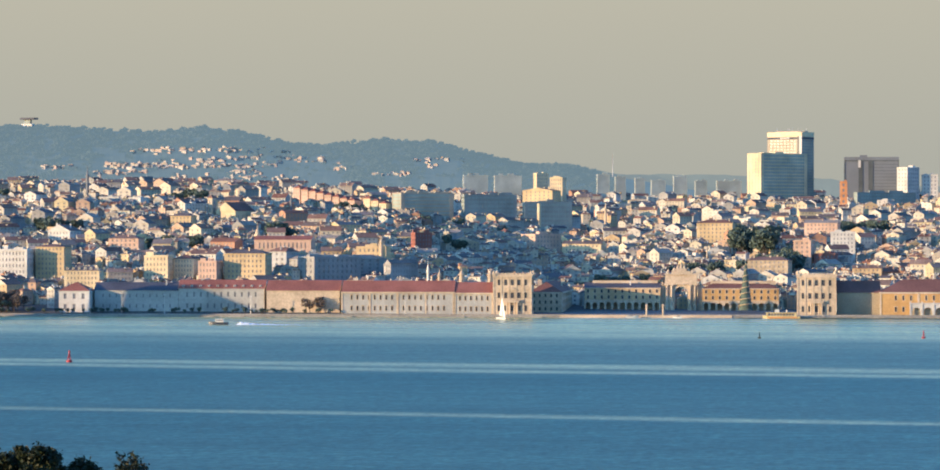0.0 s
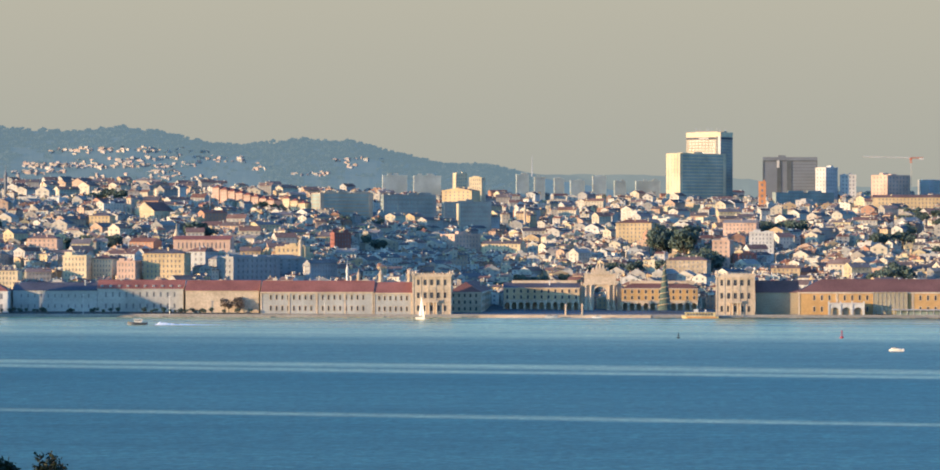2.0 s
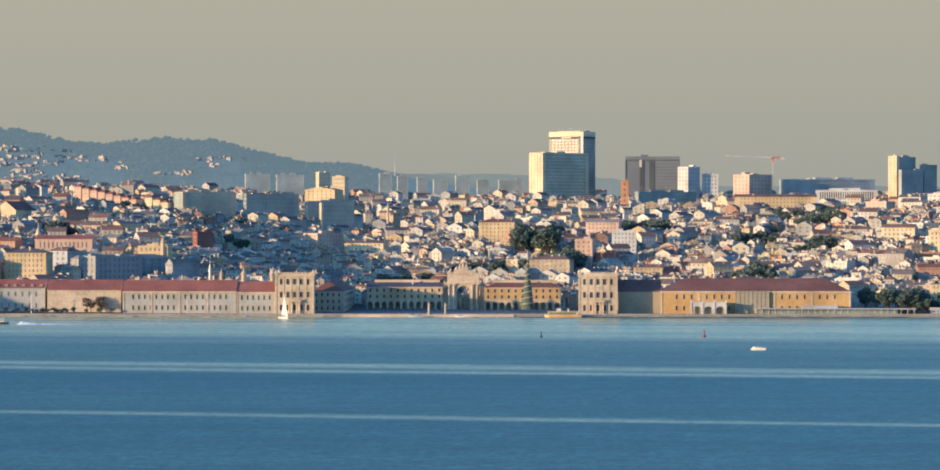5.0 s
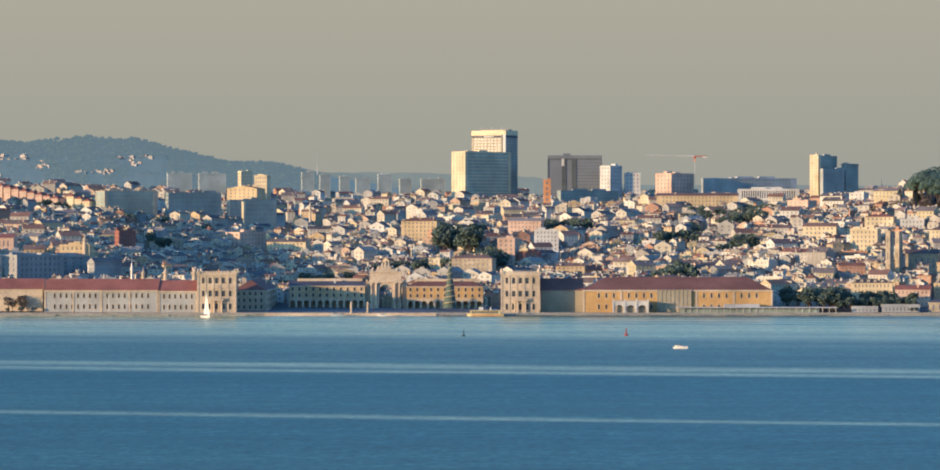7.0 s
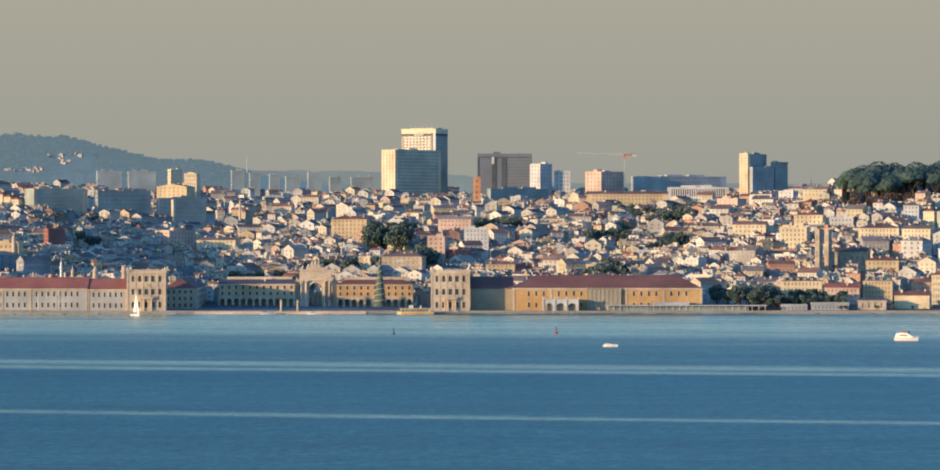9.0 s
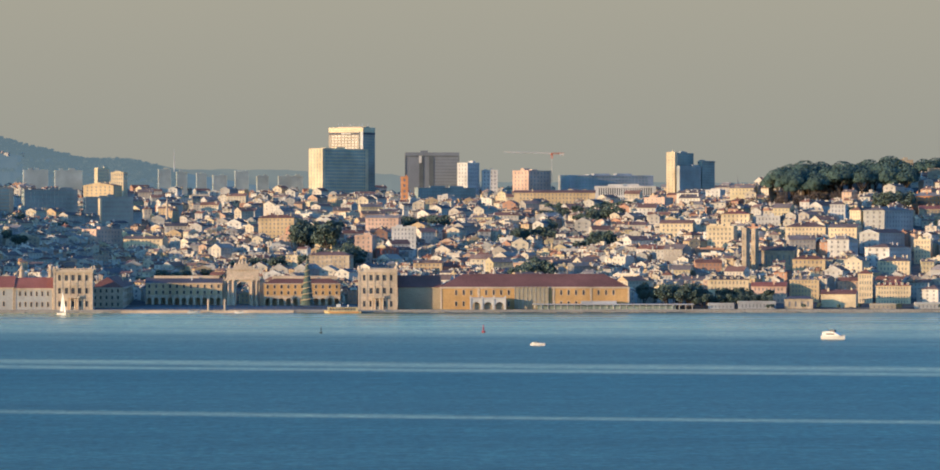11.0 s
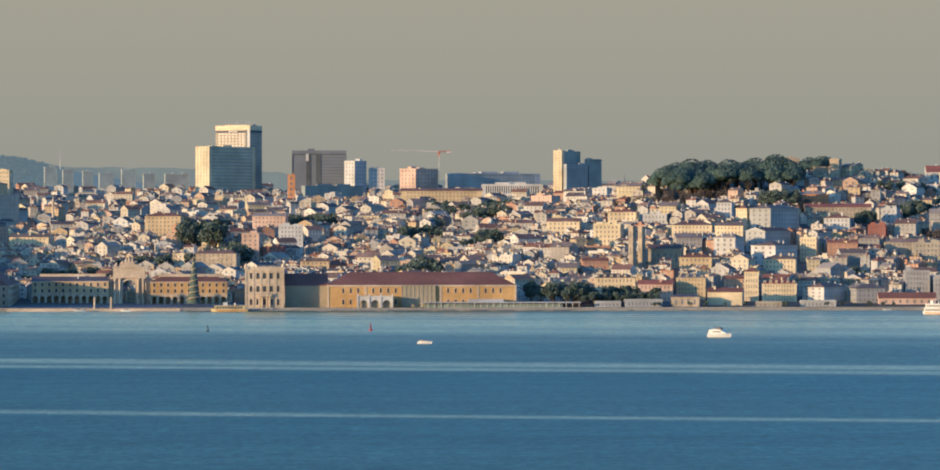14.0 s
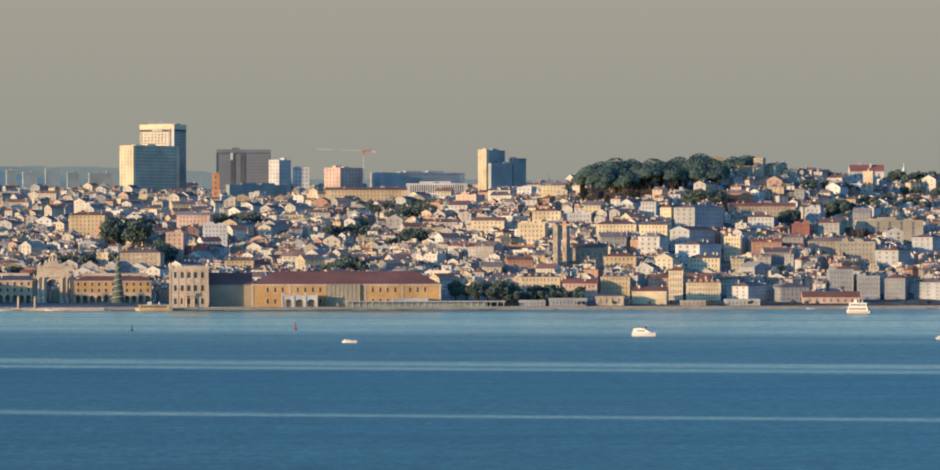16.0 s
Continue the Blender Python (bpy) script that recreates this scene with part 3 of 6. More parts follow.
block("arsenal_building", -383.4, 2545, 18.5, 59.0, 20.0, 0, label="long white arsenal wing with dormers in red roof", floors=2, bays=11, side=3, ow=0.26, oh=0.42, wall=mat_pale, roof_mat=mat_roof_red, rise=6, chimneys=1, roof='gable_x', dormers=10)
block("arsenal_building", -326.3, 2540, 17.3, 50.0, 24.0, 0, label="beige windowless arsenal wing with red roof", floors=2, bays=0, side=0, wall=mat_stone, roof_mat=mat_roof_red, rise=7, chimneys=1, roof='gable_x')
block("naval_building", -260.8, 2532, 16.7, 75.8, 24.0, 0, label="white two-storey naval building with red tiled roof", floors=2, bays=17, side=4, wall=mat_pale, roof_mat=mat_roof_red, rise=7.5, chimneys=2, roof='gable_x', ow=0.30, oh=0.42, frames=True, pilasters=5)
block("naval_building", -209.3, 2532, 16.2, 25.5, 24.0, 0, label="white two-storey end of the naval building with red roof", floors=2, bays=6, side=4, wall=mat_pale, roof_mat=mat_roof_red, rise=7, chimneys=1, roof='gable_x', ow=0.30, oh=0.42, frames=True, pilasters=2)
# the square
river_portico(block("pavilion_tower", -182.9, 2530, 27.6, 25.1, 26.0, 0, label="limestone corner tower with three rows of tall windows", floors=3, bays=5, side=5, wall=mat_stone, roof='flat', chimneys=0, bands=True, cornice=0.7, ow=0.50, oh=0.44, frames=True, pilasters=6))
block("arcade_wing", -163.2, 2622, 16.0, 22.2, 128.0, 0, label="ochre wing of the square with arcade and red roof", floors=3, bays=5, side=14, frames=True, wall=mat_stone, roof_mat=mat_roof_brown, rise=7, bands=True)
arcade_range(-113.7, 2640, 17.7, 53.2, 18.0, 11, mat_ochre_stone, mat_slate, "gable_x", 3.6, "ochre range on a pale stone arcade, dark roof")
arcade_range(-30.9, 2640, 17.3, 53.2, 18.0, 11, mat_yellow, mat_roof_brown, "hip", 3.8, "ochre range on a pale stone arcade, red roof")
river_portico(block("pavilion_tower", 21.1, 2530, 27.6, 25.1, 26.0, 0, label="pale limestone corner tower with three rows of tall windows", floors=3, bays=5, side=5, wall=mat_stone, roof='flat', chimneys=0, bands=True, cornice=0.7, ow=0.50, oh=0.44, frames=True, pilasters=6))
block("customs_building", 49.3, 2545, 16.4, 28.5, 30.0, 0, label="grey customs wing wrapped in scaffold net", floors=2, bays=0, side=0, wall=mat_net, roof_mat=mat_roof_brown, rise=8, roof='gable_x', chimneys=0)
block("customs_building", 127.1, 2540, 16.9, 126.4, 34.0, 0, label="long ochre-yellow customs house with brown tiled roof", floors=2, bays=22, side=4, wall=mat_yellow, roof_mat=mat_roof_brown, rise=8.5, roof='hip', chimneys=0, ow=0.26, oh=0.42, frames=True, pilasters=6)
# waterfront east of the customs house
arched_hall(95.0, 2516, 9.3, 23.3, 9.0, 3, "low white ferry terminal with three round arches")
river_station(179.5, 2517, 5.6, 107.9, 10.0, "long low glazed river station with flat roof on posts")
block("warehouse", 335.4, 2540, 11.6, 23.6, 16.0, -12, label="white warehouse with blank sunlit wall", floors=2, bays=0, side=0, wall=mat_cream, roof_mat=mat_roof_brown, roof='gable_x', rise=3)
block("apartment_building", 358.0, 2575, 25.0, 9.8, 16.0, -8, label="tall cream waterfront block with brown roof", floors=5, bays=5, side=3, wall=mat_cream, roof_mat=mat_roof_brown, roof='hip', rise=3)
block("apartment_building", 376.9, 2572, 16.8, 23.9, 16.0, -8, label="cream waterfront range with red roof", floors=4, bays=11, side=3, wall=mat_cream, roof_mat=mat_roof_red, roof='hip', rise=3, dormers=6)
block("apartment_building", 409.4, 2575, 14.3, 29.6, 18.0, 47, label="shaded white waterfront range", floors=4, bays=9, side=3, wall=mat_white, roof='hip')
block("apartment_building", 437.3, 2565, 13.6, 20.7, 15.0, 8, label="stone-faced waterfront house with brown roof", floors=3, bays=6, side=3, wall=mat_dimmed_dun, roof='hip')
block("railway_building", 461.0, 2545, 7.1, 38.7, 14.0, -6, label="low pink museum building with brown roof", floors=1, bays=7, side=2, wall=mat_pink, roof_mat=mat_roof_brown, roof='gable_x', rise=4)
block("apartment_building", 476.0, 2590, 24.8, 17.3, 18.0, -6, label="pale waterfront block with rows of windows", floors=6, bays=7, side=3, wall=mat_dimmed_dun, roof='flat')
block("apartment_building", 494.0, 2580, 20.4, 15.7, 18.0, -10, label="cream waterfront block with rows of windows", floors=5, bays=7, side=3, wall=mat_dimmed_dun, roof='flat')
block("apartment_building", 513.6, 2578, 19.6, 14.5, 18.0, -20, label="cream corner block with red roof", floors=5, bays=7, side=3, wall=mat_dimmed_dun, roof_mat=mat_roof_brown, roof='hip')
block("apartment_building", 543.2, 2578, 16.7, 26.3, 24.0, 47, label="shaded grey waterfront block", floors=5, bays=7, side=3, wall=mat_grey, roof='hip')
block("apartment_building", 264.9, 2590, 20.6, 28.2, 14.0, -8, label="cream row of houses with dormered roof", floors=4, bays=10, side=3, wall=mat_cream, roof='hip', dormers=6)
block("apartment_building", 292.1, 2580, 16.2, 23.9, 14.0, -10, label="pink and white row of low houses", floors=3, bays=8, side=3, wall=mat_pink, roof_mat=mat_roof_red, roof='gable_x')
block("apartment_building", 318.0, 2590, 20.6, 20.3, 16.0, -10, label="yellow four-storey house row", floors=5, bays=8, side=3, wall=mat_soft_yellow, roof='hip', dormers=4)
block("shed", 252.7, 2521, 5.1, 17.3, 6.0, 0, label="low grey quayside shed", floors=1, bays=6, side=1, wall=mat_grey, roof='flat', chimneys=0)
block("shed", 276.8, 2521, 6.4, 25.4, 6.0, 0, label="long low grey quayside shed with flat roof", floors=1, bays=9, side=1, wall=mat_grey, roof='flat', chimneys=0)
block("shed", 305.5, 2523, 8.7, 18.9, 8.0, -4, label="brown brick quayside store with dark roof", floors=1, bays=4, side=2, wall=mat_tan, roof_mat=mat_slate, roof='hip', rise=2, chimneys=0)
block("shed", 395.9, 2521, 5.5, 23.8, 6.0, 0, label="low pale quayside kiosk row", floors=1, bays=8, side=1, wall=mat_pale, roof='flat', chimneys=0)
block("shed", 362.3, 2521, 4.7, 16.9, 6.0, 0, label="low pale quayside store", floors=1, bays=5, side=1, wall=mat_beige, roof='flat', chimneys=0)
# the western hill
block("apartment_building", -555.8, 2680, 43.7, 23.5, 18.0, -8, label="white block of flats with rows of windows", floors=6, bays=8, side=3, wall=mat_white, roof='flat')
block("apartment_building", -530.1, 2690, 46.2, 21.5, 18.0, -6, label="yellow block of flats, six storeys", floors=6, bays=7, side=3, wall=mat_soft_yellow, roof='hip', rise=2)
block("apartment_building", -494.5, 2620, 29.8, 25.2, 16.0, 0, label="cream waterside hotel with mansard roof", floors=3, bays=9, side=3, wall=mat_cream, roof='hip', dormers=6)
block("apartment_building", -450.6, 2680, 39.4, 17.7, 16.0, -8, label="pale cream block with rows of windows", floors=6, bays=6, side=3, wall=mat_cream, roof='flat')
block("apartment_building", -432.3, 2690, 37.6, 15.1, 16.0, -8, label="cream block with pink lower floors", floors=6, bays=6, side=3, wall=mat_cream, roof='hip')
block("apartment_building", -411.8, 2670, 35.6, 13.7, 16.0, -8, label="pink house with white trim", floors=5, bays=5, side=3, wall=mat_pink, roof='flat')
block("apartment_building", -385.8, 2680, 41.6, 30.2, 20.0, -6, label="large ochre-yellow block of flats", floors=5, bays=9, side=3, wall=mat_soft_yellow, roof='hip', rise=3)
block("apartment_building", -368.5, 2740, 42.5, 12.0, 22.0, 47, label="shaded grey building behind the yellow block", floors=5, bays=5, side=3, wall=mat_grey, roof='hip')
block("palace", -382.0, 2850, 50.9, 44.0, 18.0, -3, label="long pale pink palace with red roof", floors=2, bays=12, side=3, wall=mat_pink, roof_mat=mat_roof_red, roof='gable_x', rise=3)
block("apartment_building", -308.1, 2800, 45.2, 22.7, 18.0, -5, label="cream theatre-like block with flat roof", floors=4, bays=6, side=3, wall=mat_soft_yellow, roof='flat')
# two white fronts, dimmed by dun render to read as shaded
block("apartment_building", -329.1, 2700, 38.4, 44.0, 18.0, 47, label="shaded white block with window rows", floors=5, bays=9, side=3, wall=mat_dimmed_dun, roof='flat')
block("palace", -331.9, 2760, 37.0, 86.4, 16.0, 47, label="long shaded palace wing", floors=4, bays=10, side=3, wall=mat_dimmed_dun, roof='hip')
block("apartment_building", -508.9, 3150, 70.1, 18.1, 16.0, -8, label="yellow house on the hill", floors=4, bays=5, side=3, wall=mat_soft_yellow, roof='hip')
block("apartment_building", -506.5, 2860, 51.8, 23.6, 16.0, -6, label="pink house under a brown roof", floors=3, bays=6, side=3, wall=mat_pink, roof='hip')
block("theatre", -572.5, 2950, 57.6, 19.1, 20.0, -15, label="pale building with pedimented roof", floors=3, bays=6, side=3, wall=mat_white, roof='gable_y', rise=5)
block("terrace_house", -472.6, 3640, 99.0, 7.5, 14.0, -24, label="sunlit orange-pink terrace house with red roof", floors=4, bays=3, side=0, wall=mat_pink, roof_mat=mat_roof_red, roof='hip', rise=2.5, chimneys=1)
block("terrace_house", -464.5, 3637, 97.2, 7.5, 14.0, -24, label="sunlit orange-pink terrace house with red roof", floors=4, bays=3, side=0, wall=mat_pink, roof_mat=mat_roof_red, roof='hip', rise=2.5, chimneys=1)
block("terrace_house", -456.4, 3633, 95.5, 7.5, 14.0, -24, label="sunlit orange-pink terrace house with red roof", floors=4, bays=3, side=0, wall=mat_pink, roof_mat=mat_roof_red, roof='hip', rise=2.5, chimneys=1)
block("terrace_house", -448.3, 3630, 93.7, 7.5, 14.0, -24, label="sunlit orange-pink terrace house with red roof", floors=4, bays=3, side=0, wall=mat_pink, roof_mat=mat_roof_red, roof='hip', rise=2.5, chimneys=1)
block("terrace_house", -440.2, 3626, 91.9, 7.5, 14.0, -24, label="sunlit orange-pink terrace house with red roof", floors=4, bays=3, side=0, wall=mat_pink, roof_mat=mat_roof_red, roof='hip', rise=2.5, chimneys=1)
block("terrace_house", -432.2, 3623, 90.1, 7.5, 14.0, -24, label="sunlit orange-pink terrace house with red roof", floors=4, bays=3, side=0, wall=mat_pink, roof_mat=mat_roof_red, roof='hip', rise=2.5, chimneys=1)
block("terrace_house", -424.1, 3620, 88.4, 7.5, 14.0, -24, label="sunlit orange-pink terrace house with red roof", floors=4, bays=3, side=0, wall=mat_pink, roof_mat=mat_roof_red, roof='hip', rise=2.5, chimneys=1)
block("terrace_house", -416.1, 3616, 86.6, 7.5, 14.0, -24, label="sunlit orange-pink terrace house with red roof", floors=4, bays=3, side=0, wall=mat_pink, roof_mat=mat_roof_red, roof='hip', rise=2.5, chimneys=1)
block("terrace_house", -400.2, 3610, 88.3, 7.5, 14.0, -24, label="sunlit cream terrace house with red roof", floors=3, bays=3, side=0, wall=mat_cream, roof_mat=mat_roof_red, roof='hip', rise=2.5, chimneys=1)
block("terrace_house", -392.2, 3607, 86.0, 7.5, 14.0, -24, label="sunlit cream terrace house with red roof", floors=3, bays=3, side=0, wall=mat_cream, roof_mat=mat_roof_red, roof='hip', rise=2.5, chimneys=1)
block("terrace_house", -384.3, 3603, 83.6, 7.5, 14.0, -24, label="sunlit cream terrace house with red roof", floors=3, bays=3, side=0, wall=mat_cream, roof_mat=mat_roof_red, roof='hip', rise=2.5, chimneys=1)
block("stair_tower", -235.9, 3600, 82.5, 2.2, 4.0, -20, label="slim pale stair tower of the office slab", floors=1, bays=0, side=0, wall=mat_cream, roof='flat', chimneys=0)
block("office_block", -348.4, 3600, 92.8, 54.0, 26.0, 26, label="long office block with banded windows, sunlit end wall", floors=8, bays=1, side=1, wall=mat_beige, roof='flat', ow=0.98, oh=0.74, glass=mat_blue_glass, cornice=0)
block("office_block", -291.9, 3700, 92.0, 56.0, 8.0, 26, label="bluish glass office block in shade", floors=7, bays=12, side=4, wall=mat_office, roof='flat', ow=0.8, glass=mat_blue_glass, cornice=0)
block("office_block", -231.0, 3650, 84.5, 50.0, 6.0, 26, label="blue-grey office slab with pale stair tower", floors=7, bays=12, side=4, wall=mat_office, roof='flat', ow=0.8, glass=mat_blue_glass, cornice=0)
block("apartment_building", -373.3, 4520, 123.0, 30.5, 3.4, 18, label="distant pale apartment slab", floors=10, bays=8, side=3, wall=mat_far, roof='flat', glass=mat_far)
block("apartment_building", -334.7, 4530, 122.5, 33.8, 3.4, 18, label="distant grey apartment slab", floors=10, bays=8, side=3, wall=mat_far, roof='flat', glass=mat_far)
block("apartment_building", -292.7, 4500, 124.8, 19.0, 5.5, 47, label="distant apartment block in sun", floors=9, bays=5, side=3, wall=mat_cream, roof='flat')
block("apartment_building", -259.7, 4300, 117.1, 14.6, 20.0, -10, label="cream apartment block with dark windows", floors=8, bays=5, side=3, wall=mat_cream, roof='flat')
block("apartment_building", -256.0, 3950, 99.2, 34.4, 22.0, -20, label="yellow-lit church-like blocks on the ridge", floors=4, bays=6, side=3, wall=mat_soft_yellow, roof='gable_y')
block("church", -486.6, 3300, 74.8, 20.0, 34.0, -22, label="church with broad pale gable and dark roof", floors=1, bays=3, side=4, wall=mat_cream, roof_mat=mat_roof_brown, roof='gable_y', rise=8, ow=0.2, oh=0.3, chimneys=0, category='church')
block("church_tower", -505.9, 3290, 86.3, 4.4, 8.0, -20, label="square pale church tower", floors=3, bays=1, side=1, wall=mat_stone, roof='hip', rise=3, chimneys=0, category='church')
block("apartment_building", -286.5, 2950, 55.4, 17.5, 5.0, 47, label="dark red house among shaded roofs", floors=4, bays=5, side=3, wall=mat_red, roof='flat')
block("convent", -276.6, 2700, 34.1, 26.0, 6.0, 47, label="long pale shaded convent wing", floors=3, bays=9, side=3, wall=mat_dimmed_dun, roof='gable_x')
block("apartment_building", -174.9, 3270, 45.9, 35.1, 16.0, -12, label="long cream row with red roof in sun", floors=3, bays=9, side=3, wall=mat_cream, roof='gable_x')
block("apartment_building", -214.4, 3300, 53.7, 31.0, 18.0, 47, label="pinkish block with shaded side wall", floors=4, bays=7, side=3, wall=mat_pink, roof='flat')
block("apartment_building", -273.1, 3150, 47.4, 29.0, 16.0, 20, label="pale gabled hall with broad roof", floors=3, bays=6, side=3, wall=mat_stone, roof='gable_y', rise=5)
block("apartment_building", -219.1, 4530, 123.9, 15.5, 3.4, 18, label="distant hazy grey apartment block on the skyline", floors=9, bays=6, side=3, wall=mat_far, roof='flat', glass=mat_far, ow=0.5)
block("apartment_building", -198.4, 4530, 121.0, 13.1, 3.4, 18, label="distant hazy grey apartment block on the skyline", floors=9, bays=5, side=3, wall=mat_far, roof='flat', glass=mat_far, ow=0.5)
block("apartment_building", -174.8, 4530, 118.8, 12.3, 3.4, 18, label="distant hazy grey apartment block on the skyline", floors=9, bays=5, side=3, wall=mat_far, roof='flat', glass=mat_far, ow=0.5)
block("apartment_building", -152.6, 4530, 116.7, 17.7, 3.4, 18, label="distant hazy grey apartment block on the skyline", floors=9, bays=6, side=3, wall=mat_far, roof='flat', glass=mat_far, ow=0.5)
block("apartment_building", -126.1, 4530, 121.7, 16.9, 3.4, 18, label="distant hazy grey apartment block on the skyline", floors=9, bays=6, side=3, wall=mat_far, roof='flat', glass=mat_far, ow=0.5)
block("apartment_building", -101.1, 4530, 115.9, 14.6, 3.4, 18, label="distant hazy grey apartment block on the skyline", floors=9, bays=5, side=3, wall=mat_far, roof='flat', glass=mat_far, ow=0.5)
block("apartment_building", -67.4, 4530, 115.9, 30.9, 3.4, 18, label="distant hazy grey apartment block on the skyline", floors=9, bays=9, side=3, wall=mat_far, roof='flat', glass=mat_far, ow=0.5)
# the hotel towers
block("hotel_tower", -8.8, 4400, 145.9, 78.6, 22.0, 47, label="broad high-rise slab, sunlit end wall and blue glass front", floors=16, bays=18, side=4, side_ow=0.34, wall=mat_cream, roof='flat', ow=0.9, oh=0.72, glass=mat_blue_glass, cornice=0, chimneys=2)
block("hotel_tower", 6.8, 4470, 171.6, 28.7, 47.0, 60, label="tall hotel high-rise with white top band", floors=18, bays=6, side=9, wall=mat_beige, roof='flat', ow=0.72, oh=0.5, cornice=0, chimneys=5)
office = block("office_tower", 101.1, 4420, 142.0, 63.6, 30.0, 0, label="dark grey boxy high-rise with two dark upright bands", floors=14, bays=0, side=0, wall=mat_dark_grey, roof='flat', cornice=0, chimneys=1)
for a, b in ((0.0, 0.018), (0.26, 0.34), (0.44, 0.53), (0.985, 1.0)):          # dark glazed stair bands and edge frames
    bm = bmesh.new()
    box(bm, -31.8 + 63.6 * a, -15.5, 0, -31.8 + 63.6 * b, -14.9, 53)
    part("upright", bm, mat_upright, office, "dark upright glazed band")
for k in range(13):
    bm = bmesh.new()
    box(bm, -31.0 + 63.6 * 0.53, -15.12, 4 + k * 3.7, 31.2, -14.9, 4.5 + k * 3.7)
    part("floor_band", bm, mat_upright, office)
bm = bmesh.new()
box(bm, -31.8, -15.6, 52.4, 31.8, -14.8, 53.6)
part("parapet", bm, mat_upright, office, "dark parapet edge")
bm = bmesh.new()
box(bm, -15.6, -15.9, 45, -12.6, -15.5, 53.4)
part("lit_fin", bm, mat_white, office, "white fin catching the sun")
block("office_block", 111.0, 4200, 98.5, 76.0, 8.0, 30, label="long low dark block below the grey high-rise", floors=5, bays=18, side=2, wall=mat_office, roof='flat', ow=0.7, glass=mat_blue_glass, chimneys=2)
block("apartment_building", 142.7, 4380, 129.4, 20.9, 16.0, 47, label="white stepped high-rise on the skyline", floors=10, bays=5, side=3, wall=mat_white, roof='flat')
block("apartment_building", 168.0, 4390, 121.1, 18.3, 16.0, 0, label="white distant block of flats", floors=8, bays=4, side=3, wall=mat_white, roof='flat')
block("chimney_tower", 62.1, 4000, 108.6, 7.7, 6.0, 0, label="slim orange and white tower", floors=6, bays=1, side=1, wall=mat_orange, roof='flat', chimneys=1)
block("apartment_building", -60.2, 3300, 64.2, 31.6, 18.0, -8, label="cream palace with brown roof", floors=3, bays=8, side=3, wall=mat_soft_yellow, roof='hip', rise=3)
block("apartment_building", 15.6, 3050, 49.3, 14.3, 20.0, -10, label="tan brick tower block", floors=8, bays=3, side=3, wall=mat_pink, roof='flat')
block("apartment_building", 33.2, 3050, 38.5, 17.0, 16.0, -10, label="red house among pale ones", floors=4, bays=5, side=3, wall=mat_red, roof='flat')
block("apartment_building", 32.7, 3300, 64.2, 29.3, 16.0, -10, label="long brown-pink house on the slope", floors=3, bays=8, side=3, wall=mat_pink, roof='gable_x')
block("apartment_building", 48.4, 3150, 56.0, 20.2, 16.0, 0, label="white flat-roofed house on the slope", floors=4, bays=6, side=3, wall=mat_white, roof='flat')
block("apartment_building", -11.8, 2950, 34.5, 32.3, 16.0, -12, label="cream house with broad pale roof", floors=3, bays=8, side=3, wall=mat_tan, roof='hip')
# the middle and eastern city
block("apartment_building", 213.1, 4300, 119.2, 40.0, 24.0, 47, label="pink apartment block with shaded side", floors=8, bays=6, side=4, wall=mat_pink, roof='flat')
block("hospital", 301.9, 4350, 114.3, 108.0, 30.0, 22, label="long blue-grey hospital block on the skyline", floors=5, bays=22, side=4, wall=mat_grey, roof='flat', ow=0.7, glass=mat_blue_glass)
block("apartment_building", 298.2, 4000, 98.4, 65.5, 18.0, -4, label="white block with lattice of narrow windows", floors=2, bays=24, side=4, wall=mat_white, roof='flat', ow=0.5, oh=0.78, glass=mat_deep)
block("apartment_building", 217.1, 3900, 91.2, 84.4, 18.0, -4, label="long ochre building with red roof", floors=3, bays=20, side=4, wall=mat_soft_yellow, roof='gable_x')
block("hotel_tower", 347.6, 3992, 134.7, 9.6, 8.0, -25, label="slim high-rise shaft with sunlit tan wall", floors=18, bays=2, side=1, wall=mat_cream, roof='flat', cornice=0, chimneys=1, ow=0.2, oh=0.35)
block("hotel_tower", 362.0, 4012, 134.0, 28.0, 5.0, 47, label="dark glazed high-rise slab with rounded plant floor", floors=18, bays=8, side=1, wall=mat_office, roof='flat', cornice=0, glass=mat_blue_glass, ow=0.8, oh=0.7)
block("hotel_tower", 365.5, 3990, 119.8, 37.0, 4.0, 47, label="pale high-rise slab with a grid of windows", floors=15, bays=12, side=1, wall=mat_pale, roof='flat', cornice=0, glass=mat_blue_glass, ow=0.55, oh=0.55, chimneys=1)
block("hotel_tower", 386.5, 4014, 125.6, 22.0, 6.0, 47, label="grey high-rise slab with stacked balconies", floors=16, bays=6, side=2, wall=mat_office, roof='flat', cornice=0.9, glass=mat_blue_glass, ow=0.7, chimneys=1)
block("apartment_building", 300.8, 3600, 83.6, 21.7, 20.0, -30, label="tan block with shaded side", floors=5, bays=4, side=3, wall=mat_pink, roof='flat')
block("apartment_building", 365.3, 3700, 92.0, 8.5, 18.0, 47, label="white block of flats with dark windows", floors=6, bays=5, side=3, wall=mat_white, roof='flat')
block("apartment_building", 314.1, 3005, 67.2, 23.1, 18.0, -15, label="cream house under a red hipped roof", floors=4, bays=6, side=3, wall=mat_cream, roof_mat=mat_roof_red, roof='hip', rise=2.5)
block("apartment_building", 291.4, 2900, 56.8, 21.1, 18.0, -15, label="white house with rows of windows", floors=5, bays=6, side=3, wall=mat_cream, roof='flat')
block("apartment_building", 265.7, 3000, 59.5, 26.6, 18.0, -12, label="cream and white house row", floors=4, bays=7, side=3, wall=mat_cream, roof='gable_x')
